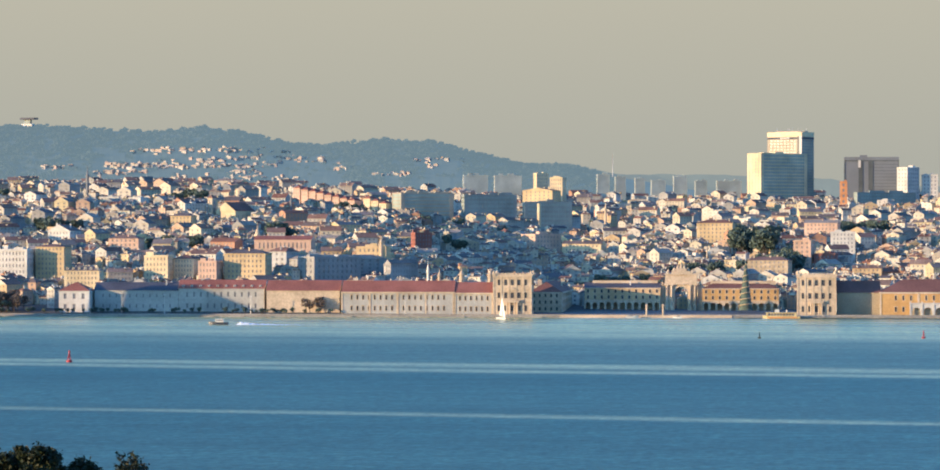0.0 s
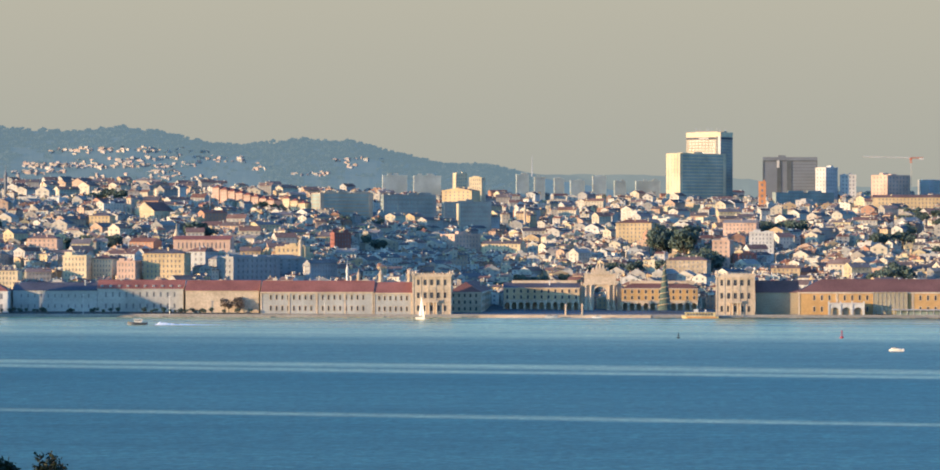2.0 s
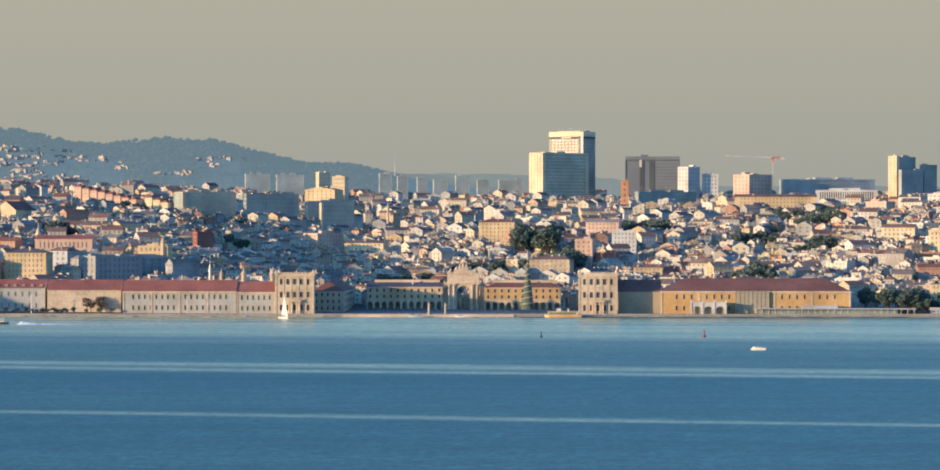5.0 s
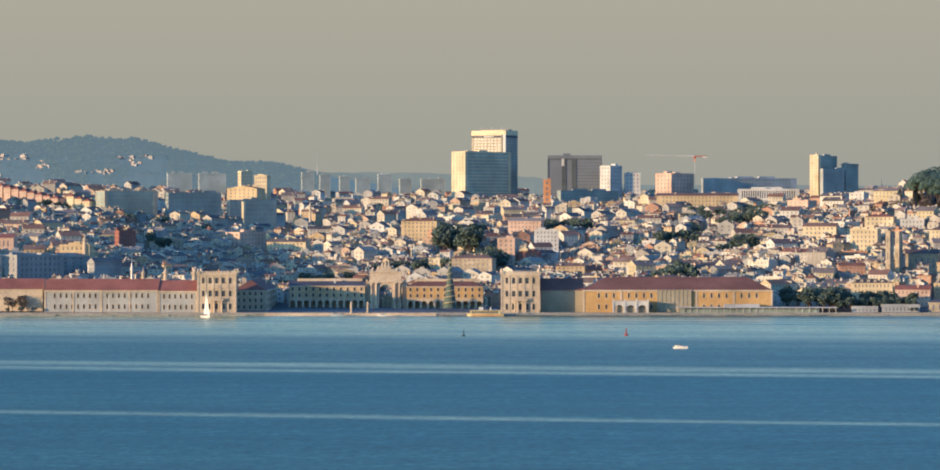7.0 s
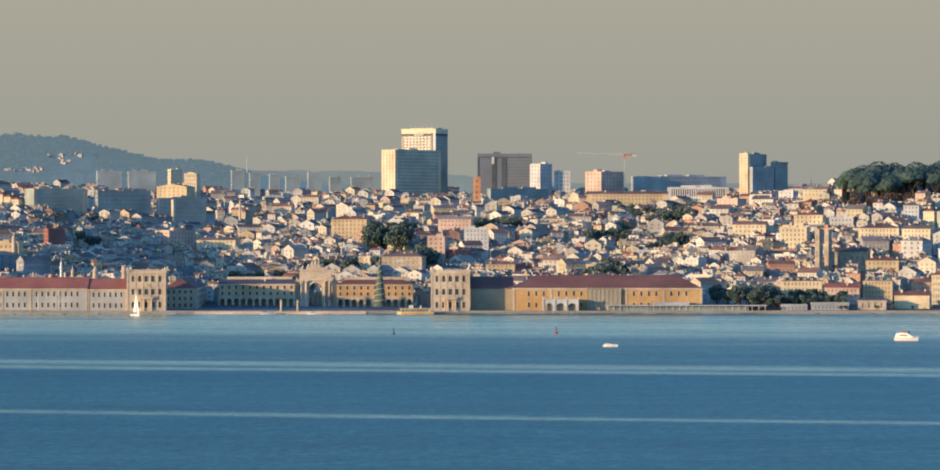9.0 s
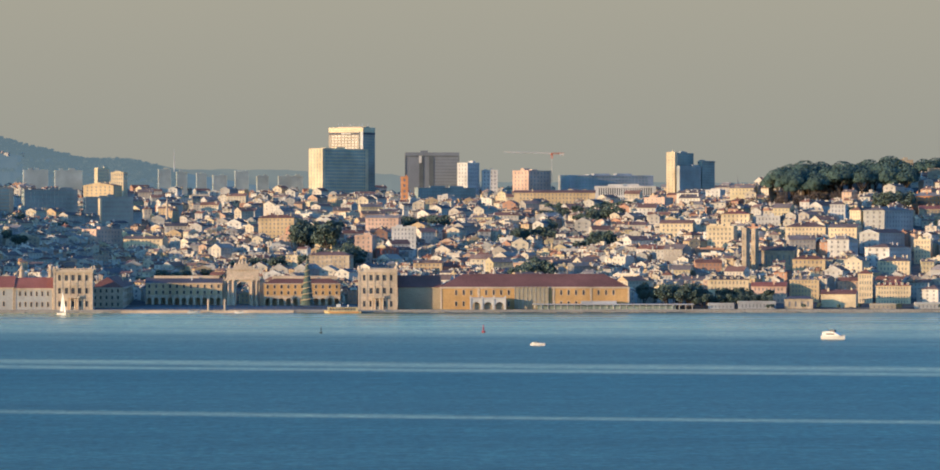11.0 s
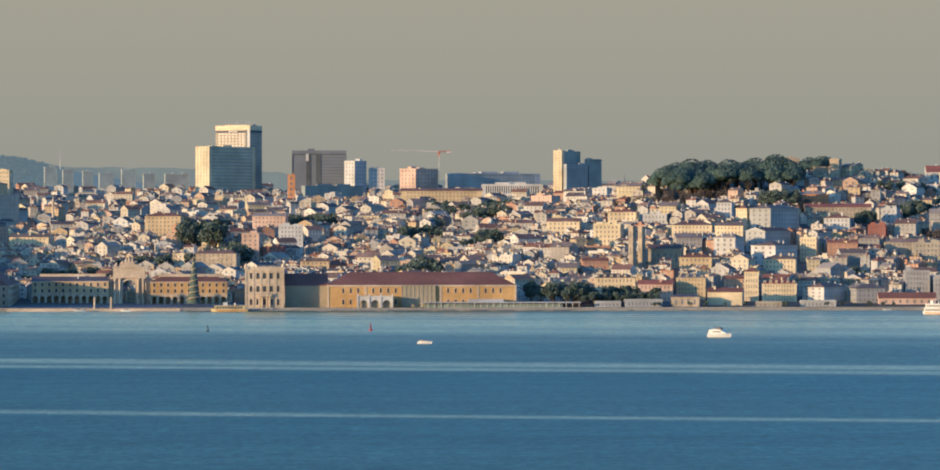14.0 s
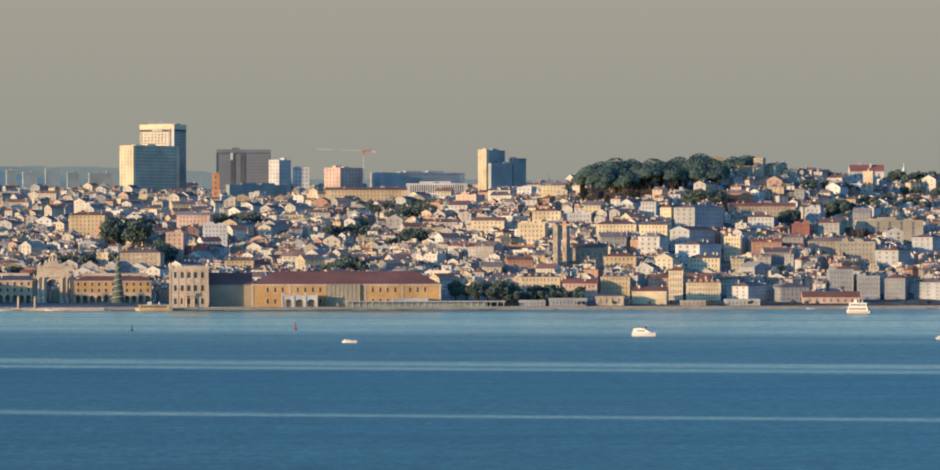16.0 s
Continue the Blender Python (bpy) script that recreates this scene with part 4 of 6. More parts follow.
block("apartment_building", 336.9, 2980, 64.8, 19.0, 16.0, -10, label="long white house with flat roof", floors=3, bays=6, side=3, wall=mat_white, roof='flat')
block("apartment_building", 354.9, 2885, 56.8, 30.9, 16.0, -10, label="long cream range with many windows", floors=4, bays=10, side=3, wall=mat_cream, roof='hip')
block("apartment_building", 384.1, 2875, 56.3, 22.3, 16.0, -22, label="cream range with shaded end", floors=4, bays=7, side=3, wall=mat_cream, roof='gable_x')
block("apartment_building", 393.4, 2985, 74.8, 12.2, 16.0, -12, label="tall white house on the slope", floors=5, bays=4, side=3, wall=mat_white, roof='hip')
block("apartment_building", 406.2, 2940, 69.9, 9.6, 24.0, -35, label="cream house with broad shaded side wall", floors=5, bays=4, side=0, wall=mat_cream, roof='hip')
block("barracks", 489.5, 3015, 71.1, 53.4, 18.0, -6, label="long ochre barracks with red roof", floors=2, bays=16, side=3, wall=mat_tan, roof_mat=mat_roof_red, roof='gable_x', rise=3)
block("apartment_building", 478.6, 3075, 82.1, 25.2, 16.0, -10, label="orange house row below the castle", floors=3, bays=7, side=3, wall=mat_orange, roof='hip')
block("apartment_building", 498.9, 2880, 56.3, 13.8, 16.0, -15, label="red block with shaded end", floors=4, bays=4, side=3, wall=mat_red, roof='flat')
block("apartment_building", 571.7, 2900, 59.1, 51.6, 20.0, -6, label="long tan apartment block with plain bays", floors=5, bays=5, side=3, wall=mat_beige, roof='flat', ow=0.2, oh=0.9)
block("apartment_building", 475.7, 2930, 62.3, 20.2, 16.0, -14, label="white house with arched loggia", floors=3, bays=6, side=3, wall=mat_white, roof='hip')
block("apartment_building", 431.5, 2790, 47.1, 12.4, 16.0, -15, label="tall cream house with flat roof", floors=5, bays=5, side=3, wall=mat_cream, roof='flat')
block("apartment_building", 508.8, 2800, 43.9, 36.8, 16.0, -5, label="cream row with grey roof", floors=4, bays=10, side=3, wall=mat_beige, roof='hip')
block("apartment_building", 521.5, 2775, 43.1, 28.9, 18.0, -8, label="stone apartment block with window rows", floors=5, bays=9, side=3, wall=mat_beige, roof='flat')
block("apartment_building", 396.4, 2700, 32.4, 23.1, 16.0, -12, label="cream terrace houses with white trim", floors=4, bays=8, side=3, wall=mat_cream, roof='hip')
block("apartment_building", 339.7, 2740, 33.3, 23.9, 16.0, -10, label="yellow house with red roof", floors=3, bays=7, side=3, wall=mat_soft_yellow, roof='hip')
block("apartment_building", 374.2, 2815, 47.4, 11.6, 20.0, 47, label="white house with blue-shaded side", floors=4, bays=6, side=3, wall=mat_white, roof='hip')
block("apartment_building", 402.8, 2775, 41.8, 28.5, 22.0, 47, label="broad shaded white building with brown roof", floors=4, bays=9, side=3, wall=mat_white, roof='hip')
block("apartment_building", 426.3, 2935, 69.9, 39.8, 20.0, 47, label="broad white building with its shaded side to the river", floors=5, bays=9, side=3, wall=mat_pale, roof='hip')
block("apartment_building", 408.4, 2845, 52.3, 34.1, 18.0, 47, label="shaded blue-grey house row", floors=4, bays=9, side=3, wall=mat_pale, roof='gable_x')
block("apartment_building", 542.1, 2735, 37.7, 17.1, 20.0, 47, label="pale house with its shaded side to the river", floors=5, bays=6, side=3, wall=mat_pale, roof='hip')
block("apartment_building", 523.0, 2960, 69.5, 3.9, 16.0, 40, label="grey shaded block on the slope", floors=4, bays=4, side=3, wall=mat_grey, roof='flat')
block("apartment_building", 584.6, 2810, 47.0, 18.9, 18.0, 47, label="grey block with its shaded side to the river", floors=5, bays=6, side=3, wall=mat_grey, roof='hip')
# cathedral and castle hill
block("cathedral_tower", 301.7, 2758, 55.1, 3.1, 8.0, -25, label="square grey-brown cathedral bell tower", floors=3, bays=1, side=1, wall=mat_tan, roof='flat', ow=0.25, oh=0.4, chimneys=0)
block("cathedral_tower", 293.4, 2745, 55.6, 3.5, 8.0, -25, label="square grey-brown cathedral bell tower", floors=3, bays=1, side=1, wall=mat_tan, roof='flat', ow=0.25, oh=0.4, chimneys=0)
block("cathedral", 321.6, 2775, 39.6, 24.4, 22.0, -12, label="squat stone cathedral nave with buttressed walls", floors=1, bays=5, side=3, wall=mat_tan, roof='gable_x', ow=0.25, rise=3)
block("castle_tower", 522.6, 3230, 113.2, 8.3, 12.0, -20, label="square stone castle tower", floors=2, bays=1, side=1, wall=mat_tan, roof='flat', ow=0.1, oh=0.2, chimneys=0)
block("castle_wall", 509.9, 3230, 106.5, 12.9, 5.0, 0, label="low stone castle wall", floors=1, bays=0, side=0, wall=mat_tan, roof='flat', chimneys=0)
block("castle_tower", 492.5, 3300, 114.9, 15.8, 12.0, 0, label="ruined stone castle turret among pines", floors=1, bays=0, side=0, wall=mat_tan, roof='flat', chimneys=2)
block("church", 630.0, 3300, 103.3, 29.8, 20.0, -6, label="white church with long red roof", floors=2, bays=5, side=3, wall=mat_white, roof_mat=mat_roof_red, roof='gable_x', rise=6)
block("water_tower", 619.0, 3230, 101.9, 8.6, 11.0, -20, label="pale blank tower block", floors=1, bays=0, side=0, wall=mat_cream, roof='flat', chimneys=1)
mat_paving = material("pale_paving", (0.17, 0.16, 0.15), 0.85, grain=0.25, scale=1.5, stain=0.35)

# plan areas without ordinary houses: the open square, the quays, gardens and woods
for strip in ((-83, 2585, 116, 80), (-78, 2810, 8, 100), (0, 2525, 900, 30), (220, 2555, 20, 18), (427, 3180, 55, 40), (511, 3290, 12, 30), (367, 3120, 45, 30), (678, 3250, 29, 40), (576, 3280, 29, 30), (-28, 3180, 15, 30), (-5, 2990, 17, 30), (-62, 3020, 29, 20), (155, 3150, 27, 30), (205, 3250, 26, 34), (225, 3450, 30, 36), (240, 3650, 28, 34), (-131, 2800, 20, 16), (-306, 3420, 20, 14), (-554, 3450, 18, 30), (-746, 3500, 20, 40), (137, 2760, 9, 40), (441, 2700, 13, 30), (419, 2990, 14, 30), (467, 3030, 17, 20), (-426, 3540, 34, 20), (264, 2552, 23, 9), (446, 3060, 17, 22), (499, 2950, 9, 18), (546, 2890, 12, 16), (652, 3150, 12, 16), (-599, 3050, 17, 20), (-406, 2990, 12, 18), (-477, 2900, 19, 14), (-289, 3120, 10, 12), (-123, 2900, 20, 20), (202, 3000, 19, 16), (70, 3350, 16, 22), (-51, 3400, 19, 22), (329, 2650, 8, 14), (547, 3000, 12, 10), (517, 3060, 12, 10)):
    TAKEN.append(strip)


def triumphal_arch(x, y, z):
    """The great arch behind the square: two piers, a vaulted opening, columns, an attic and a sculpture group."""
    arch = thing("triumphal_arch", x, y, z, 0, "pale stone triumphal arch with columns and crowning sculpture", "arch")
    bm = bmesh.new()
    half, hole, spring, top, dep = 11.2, 4.6, 11.6, 24.5, 4.5
    pts = [(-half, -2), (-half, top), (half, top), (half, -2), (hole, -2), (hole, spring)]
    pts += [(hole * math.cos(a), spring + hole * math.sin(a)) for a in np.linspace(0.15, math.pi - 0.15, 14)]
    pts += [(-hole, spring), (-hole, -2)]
    front = [bm.verts.new((px, -dep, pz)) for px, pz in pts]
    back = [bm.verts.new((px, dep, pz)) for px, pz in pts]
    bm.faces.new(front[::-1])
    bm.faces.new(back)
    for i in range(len(pts)):
        j = (i + 1) % len(pts)
        bm.faces.new((front[i], front[j], back[j], back[i]))
    bmesh.ops.recalc_face_normals(bm, faces=bm.faces)
    part("arch_body", bm, mat_stone, arch)
    bm = bmesh.new()
    box(bm, -half - 0.8, -dep - 1.2, 17.6, half + 0.8, dep + 1.2, 18.8)
    box(bm, -half - 0.5, -dep - 0.8, top, half + 0.5, dep + 0.8, top + 1.0)
    part("cornice", bm, mat_stone, arch)
    bm = bmesh.new()
    box(bm, -6.5, -dep + 0.5, top + 1.0, 6.5, dep - 0.5, top + 2.6)
    box(bm, -3.8, -dep + 1.2, top + 2.6, 3.8, dep - 1.2, top + 4.4)
    part("attic", bm, mat_stone, arch)
    for cx in (-9.9, -6.5, 6.5, 9.9):
        bm = bmesh.new()
        tube(bm, (cx, -dep - 0.7, 3.0), (cx, -dep - 0.7, 16.6), 0.85, 0.7, 10)
        box(bm, cx - 1.1, -dep - 1.6, -1, cx + 1.1, -dep + 0.1, 3.0)
        box(bm, cx - 1.05, -dep - 1.6, 16.6, cx + 1.05, -dep + 0.1, 17.6)
        part("column", bm, mat_stone, arch)
    for cx, foot, h, r in ((0, 4.3, 4.6, 1.2), (-2.3, 4.3, 3.0, 1.1), (2.3, 4.3, 3.0, 1.1), (-5.1, 2.5, 2.6, 1.3), (5.1, 2.5, 2.6, 1.3), (-9.6, 0.9, 3.0, 1.0), (9.6, 0.9, 3.0, 1.0)):
        base = top + foot
        bm = bmesh.new()
        tube(bm, (cx, 0, base), (cx * 0.96, 0.2, base + h * 0.55), r * 1.15, r * 0.75, 9)
        tube(bm, (cx * 0.96, 0.2, base + h * 0.5), (cx * 0.92, 0, base + h * 0.85), r * 0.8, r * 0.4, 9)
        tube(bm, (cx * 0.92, 0, base + h * 0.82), (cx * 0.92, 0, base + h), r * 0.42, r * 0.25, 8)
        part("sculpture", bm, mat_stone, arch, "weathered pale stone sculpture, plain shape")
    for sx in (-1, 1):
        for k, (off, hh) in enumerate(((13.2, 17.0), (16.2, 14.0), (18.6, 12.0))):
            bm = bmesh.new()
            box(bm, sx * off - 1.5, -3.2, -2, sx * off + 1.5, 3.2, hh)
            box(bm, sx * off - 1.7, -3.5, hh, sx * off + 1.7, 3.5, hh + 0.6)
            tube(bm, (sx * off, 0, hh + 0.6), (sx * off, 0, hh + 2.6), 0.9, 0.3, 8)
            part("side_pier", bm, mat_stone, arch)


triumphal_arch(-72.7, 2639, 2.5)


def tower_crown(x, y, z, w):
    """Trophies and a balustrade on a corner tower's roof."""
    ob = thing("roof_balustrade", x, y, z, 0, "pale stone balustrade with corner trophies on the tower roof", "balustrade")
    h = w / 2
    for sx in (-1, 1):
        for sy in (-1, 1):
            bm = bmesh.new()
            box(bm, sx * h - 1.2, sy * h - 1.2, 0, sx * h + 1.2, sy * h + 1.2, 1.5)
            tube(bm, (sx * h, sy * h, 1.5), (sx * h, sy * h, 3.4), 1.2, 0.5, 8)
            part("trophy", bm, mat_stone, ob)
    for k in range(9):
        bm = bmesh.new()
        cx = -h + 2.6 + k * (w - 5.2) / 8
        box(bm, cx - 0.45, -h - 0.25, 0, cx + 0.45, -h + 0.35, 1.5)
        part("baluster", bm, mat_stone, ob)
    bm = bmesh.new()
    box(bm, -h, -h - 0.35, 1.5, h, -h + 0.45, 1.85)
    part("handrail", bm, mat_stone, ob)


tower_crown(-182.8, 2530, 27.7, 25.0)
tower_crown(21.1, 2530, 27.7, 25.0)


def festive_tree(x, y, z):
    ob = thing("christmas_tree", x, y, z, 0, "tall dark green festive cone tree wound with pale garland", "christmas tree")
    bm = bmesh.new()
    for k in range(14):
        z0, r = k * 2.35, 5.0 * (1 - k / 15.0)
        tube(bm, (0, 0, z0), (0, 0, z0 + 3.0), r, r * 0.72, 16)
    part("cone", bm, mat_leaf, ob)
    bm = bmesh.new()
    last = None
    for k in range(150):
        a, f = k * 0.33, k / 150.0
        r = 5.1 * (1 - f * 0.93) + 0.15
        p = Vector((r * math.cos(a), r * math.sin(a), 1.2 + f * 31))
        if last is not None:
            tube(bm, last, p, 0.28, 0.28, 4)
        last = p
    part("garland", bm, mat_soft_yellow, ob, "pale golden spiral garland")
    bm = bmesh.new()
    tube(bm, (0, 0, 34), (0, 0, 41), 0.5, 0.1, 6)
    part("spire", bm, mat_steel, ob)


festive_tree(-26.8, 2575, 3.4)

# ---------------------------------------------------------------- boats, buoys and quay furniture


def hull(bm, length, beam, depth, index=0, bow=0.45):
    """A boat's hull along x with its bow at +x, keel under z = 0."""
    rings = []
    for s in np.linspace(-0.5, 0.5, 11):
        taper = 1.0 if s < 0.5 - bow else max(0.02, 1 - ((s - (0.5 - bow)) / bow) ** 1.8)
        sheer = depth * (1 + 0.35 * max(0, s) * 2)
        b = beam / 2 * taper
        rings.append([bm.verts.new(v) for v in ((s * length, -b, sheer), (s * length * 0.96, -b * 0.85, -0.15), (s * length * 0.94, 0, -depth * 0.5),
                                                (s * length * 0.96, b * 0.85, -0.15), (s * length, b, sheer))])
    for p, q in zip(rings, rings[1:]):
        for k in range(4):
            bm.faces.new((p[k], p[k + 1], q[k + 1], q[k])).material_index = index
        bm.faces.new((p[4], p[0], q[0], q[4])).material_index = index
    bm.faces.new(rings[0]).material_index = index
    bm.faces.new(rings[-1][::-1]).material_index = index


def motor_yacht(x, y, turn, length, label, fly=True):
    ob = thing("motor_yacht" if fly else "motorboat", x, y, 0, turn, label, "boat")
    s = length / 13.0
    bm = bmesh.new()
    hull(bm, length, 4.2 * s, 1.7 * s, bow=0.75)
    bmesh.ops.recalc_face_normals(bm, faces=bm.faces)
    part("hull", bm, mat_hull, ob)
    bm = bmesh.new()
    t = 1.0 if fly else 0.86
    p = [(-6.0, 1.5), (-5.6, 3.9), (-2.4, 4.3), (0.8, 3.9), (4.6, 1.9)] if fly else [(-5.2, 1.5), (-4.6, 2.75), (-0.6, 2.84), (0.6, 2.58), (3.8, 1.75)]
    a = [bm.verts.new((px * s, -1.6 * s, pz * s)) for px, pz in p]
    b = [bm.verts.new((px * s, 1.6 * s, pz * s)) for px, pz in p]
    bm.faces.new(a[::-1])
    bm.faces.new(b)
    for i in range(5):
        j = (i + 1) % 5
        bm.faces.new((a[i], a[j], b[j], b[i]))
    bmesh.ops.recalc_face_normals(bm, faces=bm.faces)
    cabin = part("cabin", bm, mat_hull, ob)
    bm = bmesh.new()
    box(bm, -3.4 * s, -1.66 * s, 2.5 * s * t, 1.0 * s, 1.66 * s, 3.1 * s * t)
    part("cabin_window", bm, mat_deep, cabin, "dark tinted glass")
    if not fly:
        bm = bmesh.new()
        box(bm, -4.2 * s, -1.5 * s, 2.85 * s, 0.4 * s, 1.5 * s, 3.15 * s)
        part("canopy", bm, mat_hull_dark, ob, "dark canvas canopy")
    if fly:
        bm = bmesh.new()
        box(bm, -1.6 * s, -1.3 * s, 4.0 * s, 1.0 * s, 1.3 * s, 5.0 * s)
        box(bm, -2.6 * s, -1.3 * s, 5.2 * s, 0.2 * s, 1.3 * s, 5.35 * s)
        for px in (-2.3, 0.0):
            for py in (-1.2, 1.2):
                tube(bm, (px * s, py * s, 4.6 * s), (px * s, py * s, 5.2 * s), 0.06, 0.06, 5)
        tube(bm, (-3.0 * s, 0, 5.1 * s), (-3.3 * s, 0, 6.6 * s), 0.12, 0.04, 5)
        part("flybridge", bm, mat_hull_dark, ob, "dark flybridge with canopy and mast")
    bm = bmesh.new()
    for k in range(5):
        px = (2.0 + k * 0.9) * s
        tube(bm, (px, -1.4 * s * (1 - k * 0.17), 1.9 * s), (px, -1.4 * s * (1 - k * 0.17), 2.7 * s), 0.05, 0.05, 4)
    part("rail", bm, mat_steel, ob)
    return ob


motor_yacht(250.9, 1923, -28, 12.8, "white motor yacht with dark flybridge, lying still")
motor_yacht(93.7, 1829, -25, 7.6, "small white motorboat on open water", fly=False)
motor_yacht(394.3, 1856, -20, 9.0, "white motorboat on open water", fly=False)


def pilot_boat(x, y, turn):
    ob = thing("pilot_boat", x, y, 0, turn, "dark-hulled launch with pale wheelhouse, under way", "boat")
    bm = bmesh.new()
    hull(bm, 12.5, 3.8, 1.5)
    bmesh.ops.recalc_face_normals(bm, faces=bm.faces)
    part("hull", bm, mat_hull_dark, ob)
    bm = bmesh.new()
    box(bm, -3.2, -1.3, 1.4, 1.8, 1.3, 3.4)
    box(bm, -3.6, -1.5, 3.4, 2.2, 1.5, 3.6)
    house_ = part("wheelhouse", bm, mat_hull, ob)
    bm = bmesh.new()
    box(bm, -2.8, -1.36, 2.3, 1.5, 1.36, 3.1)
    part("wheelhouse_window", bm, mat_glass, house_)
    bm = bmesh.new()
    tube(bm, (-1.5, 0, 3.6), (-1.5, 0, 6.0), 0.12, 0.05, 6)
    part("mast", bm, mat_steel, ob)


pilot_boat(-349.8, 2301, 180)


def wake(x, y, length):
    bm = bmesh.new()
    rng = random.Random(3)
    for k in range(160):
        s = rng.random() ** 1.6
        px, py = x + s * length, y + rng.uniform(-1, 1) * (2.2 + 2.5 * s)
        r = rng.uniform(0.7, 1.7) * (1.25 - s)
        hh = rng.uniform(0.3, 1.9) * (1 - s) ** 3 + 0.05
        ring = [bm.verts.new((px + r * 2.2 * math.cos(a) * rng.uniform(0.6, 1.2), py + r * math.sin(a), 0.02)) for a in np.linspace(0, 5.5, 7)]
        tip = bm.verts.new((px, py, hh))
        for i in range(7):
            bm.faces.new((ring[i], ring[(i + 1) % 7], tip))
    tagged(part("wake", bm, mat_foam), "white foaming wake behind the launch", "foam", kind="stuff")


wake(-336.0, 2301, 44.0)


def sailing_boat(x, y, turn):
    ob = thing("sailing_boat", x, y, 0, turn, "white sloop with mainsail and jib set", "boat")
    bm = bmesh.new()
    hull(bm, 10.5, 3.0, 1.2, bow=0.6)
    bmesh.ops.recalc_face_normals(bm, faces=bm.faces)
    part("hull", bm, mat_hull, ob)
    bm = bmesh.new()
    tube(bm, (0.8, 0, 1), (0.8, 0, 16.5), 0.12, 0.07, 6)
    tube(bm, (0.8, 0, 2.2), (-4.2, 0, 2.2), 0.09, 0.07, 6)
    part("mast", bm, mat_steel, ob)
    for nm, foot, clew, head in (("mainsail", (0.6, 0, 2.4), (-4.1, 0.5, 2.4), (0.7, 0, 16.0)), ("jib", (4.9, 0, 1.6), (1.0, 0.6, 1.9), (1.0, 0, 14.0))):
        bm = bmesh.new()
        f, c, h = Vector(foot), Vector(clew), Vector(head)
        grid = []
        for i in range(9):
            s = i / 8
            grid.append([bm.verts.new(f.lerp(h, s).lerp(c.lerp(h, s), j / 4) + Vector((0, 0.5 * math.sin(math.pi * j / 4) * (1 - s), 0))) for j in range(5)])
        for i in range(8):
            for j in range(4):
                bm.faces.new((grid[i][j], grid[i][j + 1], grid[i + 1][j + 1], grid[i + 1][j]))
        sail = part(nm, bm, mat_sail, ob)
        sail.modifiers.new("thickness", "SOLIDIFY").thickness = 0.03


sailing_boat(-185.1, 2451, -58)


def ferry(x, y, turn, length, paint, label, decks=2):
    ob = thing("ferry", x, y, 0, turn, label, "ferry")
    bm = bmesh.new()
    hull(bm, length, length * 0.27, 1.5, bow=0.3)
    bmesh.ops.recalc_face_normals(bm, faces=bm.faces)
    part("hull", bm, paint, ob)
    bm = bmesh.new()
    box(bm, -length * 0.42, -length * 0.14, 0.5, length * 0.36, length * 0.14, 1.1)
    part("rubbing_strake", bm, mat_orange, ob, "orange strake along the hull")
    for k in range(decks):
        l, b = length * (0.40 - 0.05 * k), length * (0.115 - 0.015 * k)
        z0 = 1.5 + k * 2.6
        deck, panes = bmesh.new(), bmesh.new()
        for org, ux, n, w in (((-l, -b, 0), (1, 0, 0), 9, 2 * l), ((l, -b, 0), (0, 1, 0), 3, 2 * b), ((l, b, 0), (-1, 0, 0), 9, 2 * l), ((-l, b, 0), (0, -1, 0), 3, 2 * b)):
            wall_with_openings(deck, panes, org, ux, w, z0, z0 + 2.4, 1, n, 0.8, 0.6, 0.5)
        box(deck, -l - 0.6, -b - 0.4, z0 + 2.4, l + 0.6, b + 0.4, z0 + 2.6)
        d = part("deck_house", deck, paint, ob)
        part("deck_glazing", panes, mat_glass, d, kind="stuff")
    bm = bmesh.new()
    top = 1.5 + decks * 2.6
    box(bm, length * 0.05, -1.4, top, length * 0.17, 1.4, top + 2.0)
    part("bridge", bm, mat_hull, ob)
    bm = bmesh.new()
    tube(bm, (0, 0, top), (0, 0, top + 4.0), 0.15, 0.06, 6)
    tube(bm, (-length * 0.15, 0, top), (-length * 0.15, 0, top + 1.8), 0.7, 0.6, 8)
    part("mast", bm, mat_steel, ob)


ferry(451.2, 2389, 150, 17.0, mat_hull, "white two-deck ferry with orange trim, under way", decks=2)
ferry(-2.4, 2486, 180, 25.0, mat_ferry, "yellow-white passenger boat moored at the quay", decks=1)
motor_yacht(-101.2, 2490, 0, 8.5, "white workboat moored below the square", fly=False)
motor_yacht(-70.9, 2490, 180, 6.5, "small white boat moored below the square", fly=False)
motor_yacht(438.2, 2492, 0, 6.0, "small white boat moored by the eastern quay", fly=False)


def buoy(x, y, height, paint, label):
    ob = thing("buoy", x, y, 0, 0, label, "buoy")
    r = height * 0.25
    bm = bmesh.new()
    tube(bm, (0, 0, -0.6), (0, 0, height * 0.16), r, r, 14)
    tube(bm, (0, 0, height * 0.16), (0, 0, height * 0.22), r * 0.9, r * 0.5, 14)
    part("float", bm, paint, ob)
    bm = bmesh.new()
    for k in range(4):
        a = math.pi / 4 + k * math.pi / 2
        tube(bm, (r * 0.75 * math.cos(a), r * 0.75 * math.sin(a), height * 0.2), (r * 0.2 * math.cos(a), r * 0.2 * math.sin(a), height * 0.8), 0.1, 0.07, 5)
    tube(bm, (0, 0, height * 0.3), (0, 0, height * 0.75), r * 0.22, r * 0.12, 8)
    part("cage", bm, paint, ob)
    bm = bmesh.new()
    tube(bm, (0, 0, height * 0.78), (0, 0, height), r * 0.35, r * 0.22, 8)
    part("lantern", bm, paint, ob)


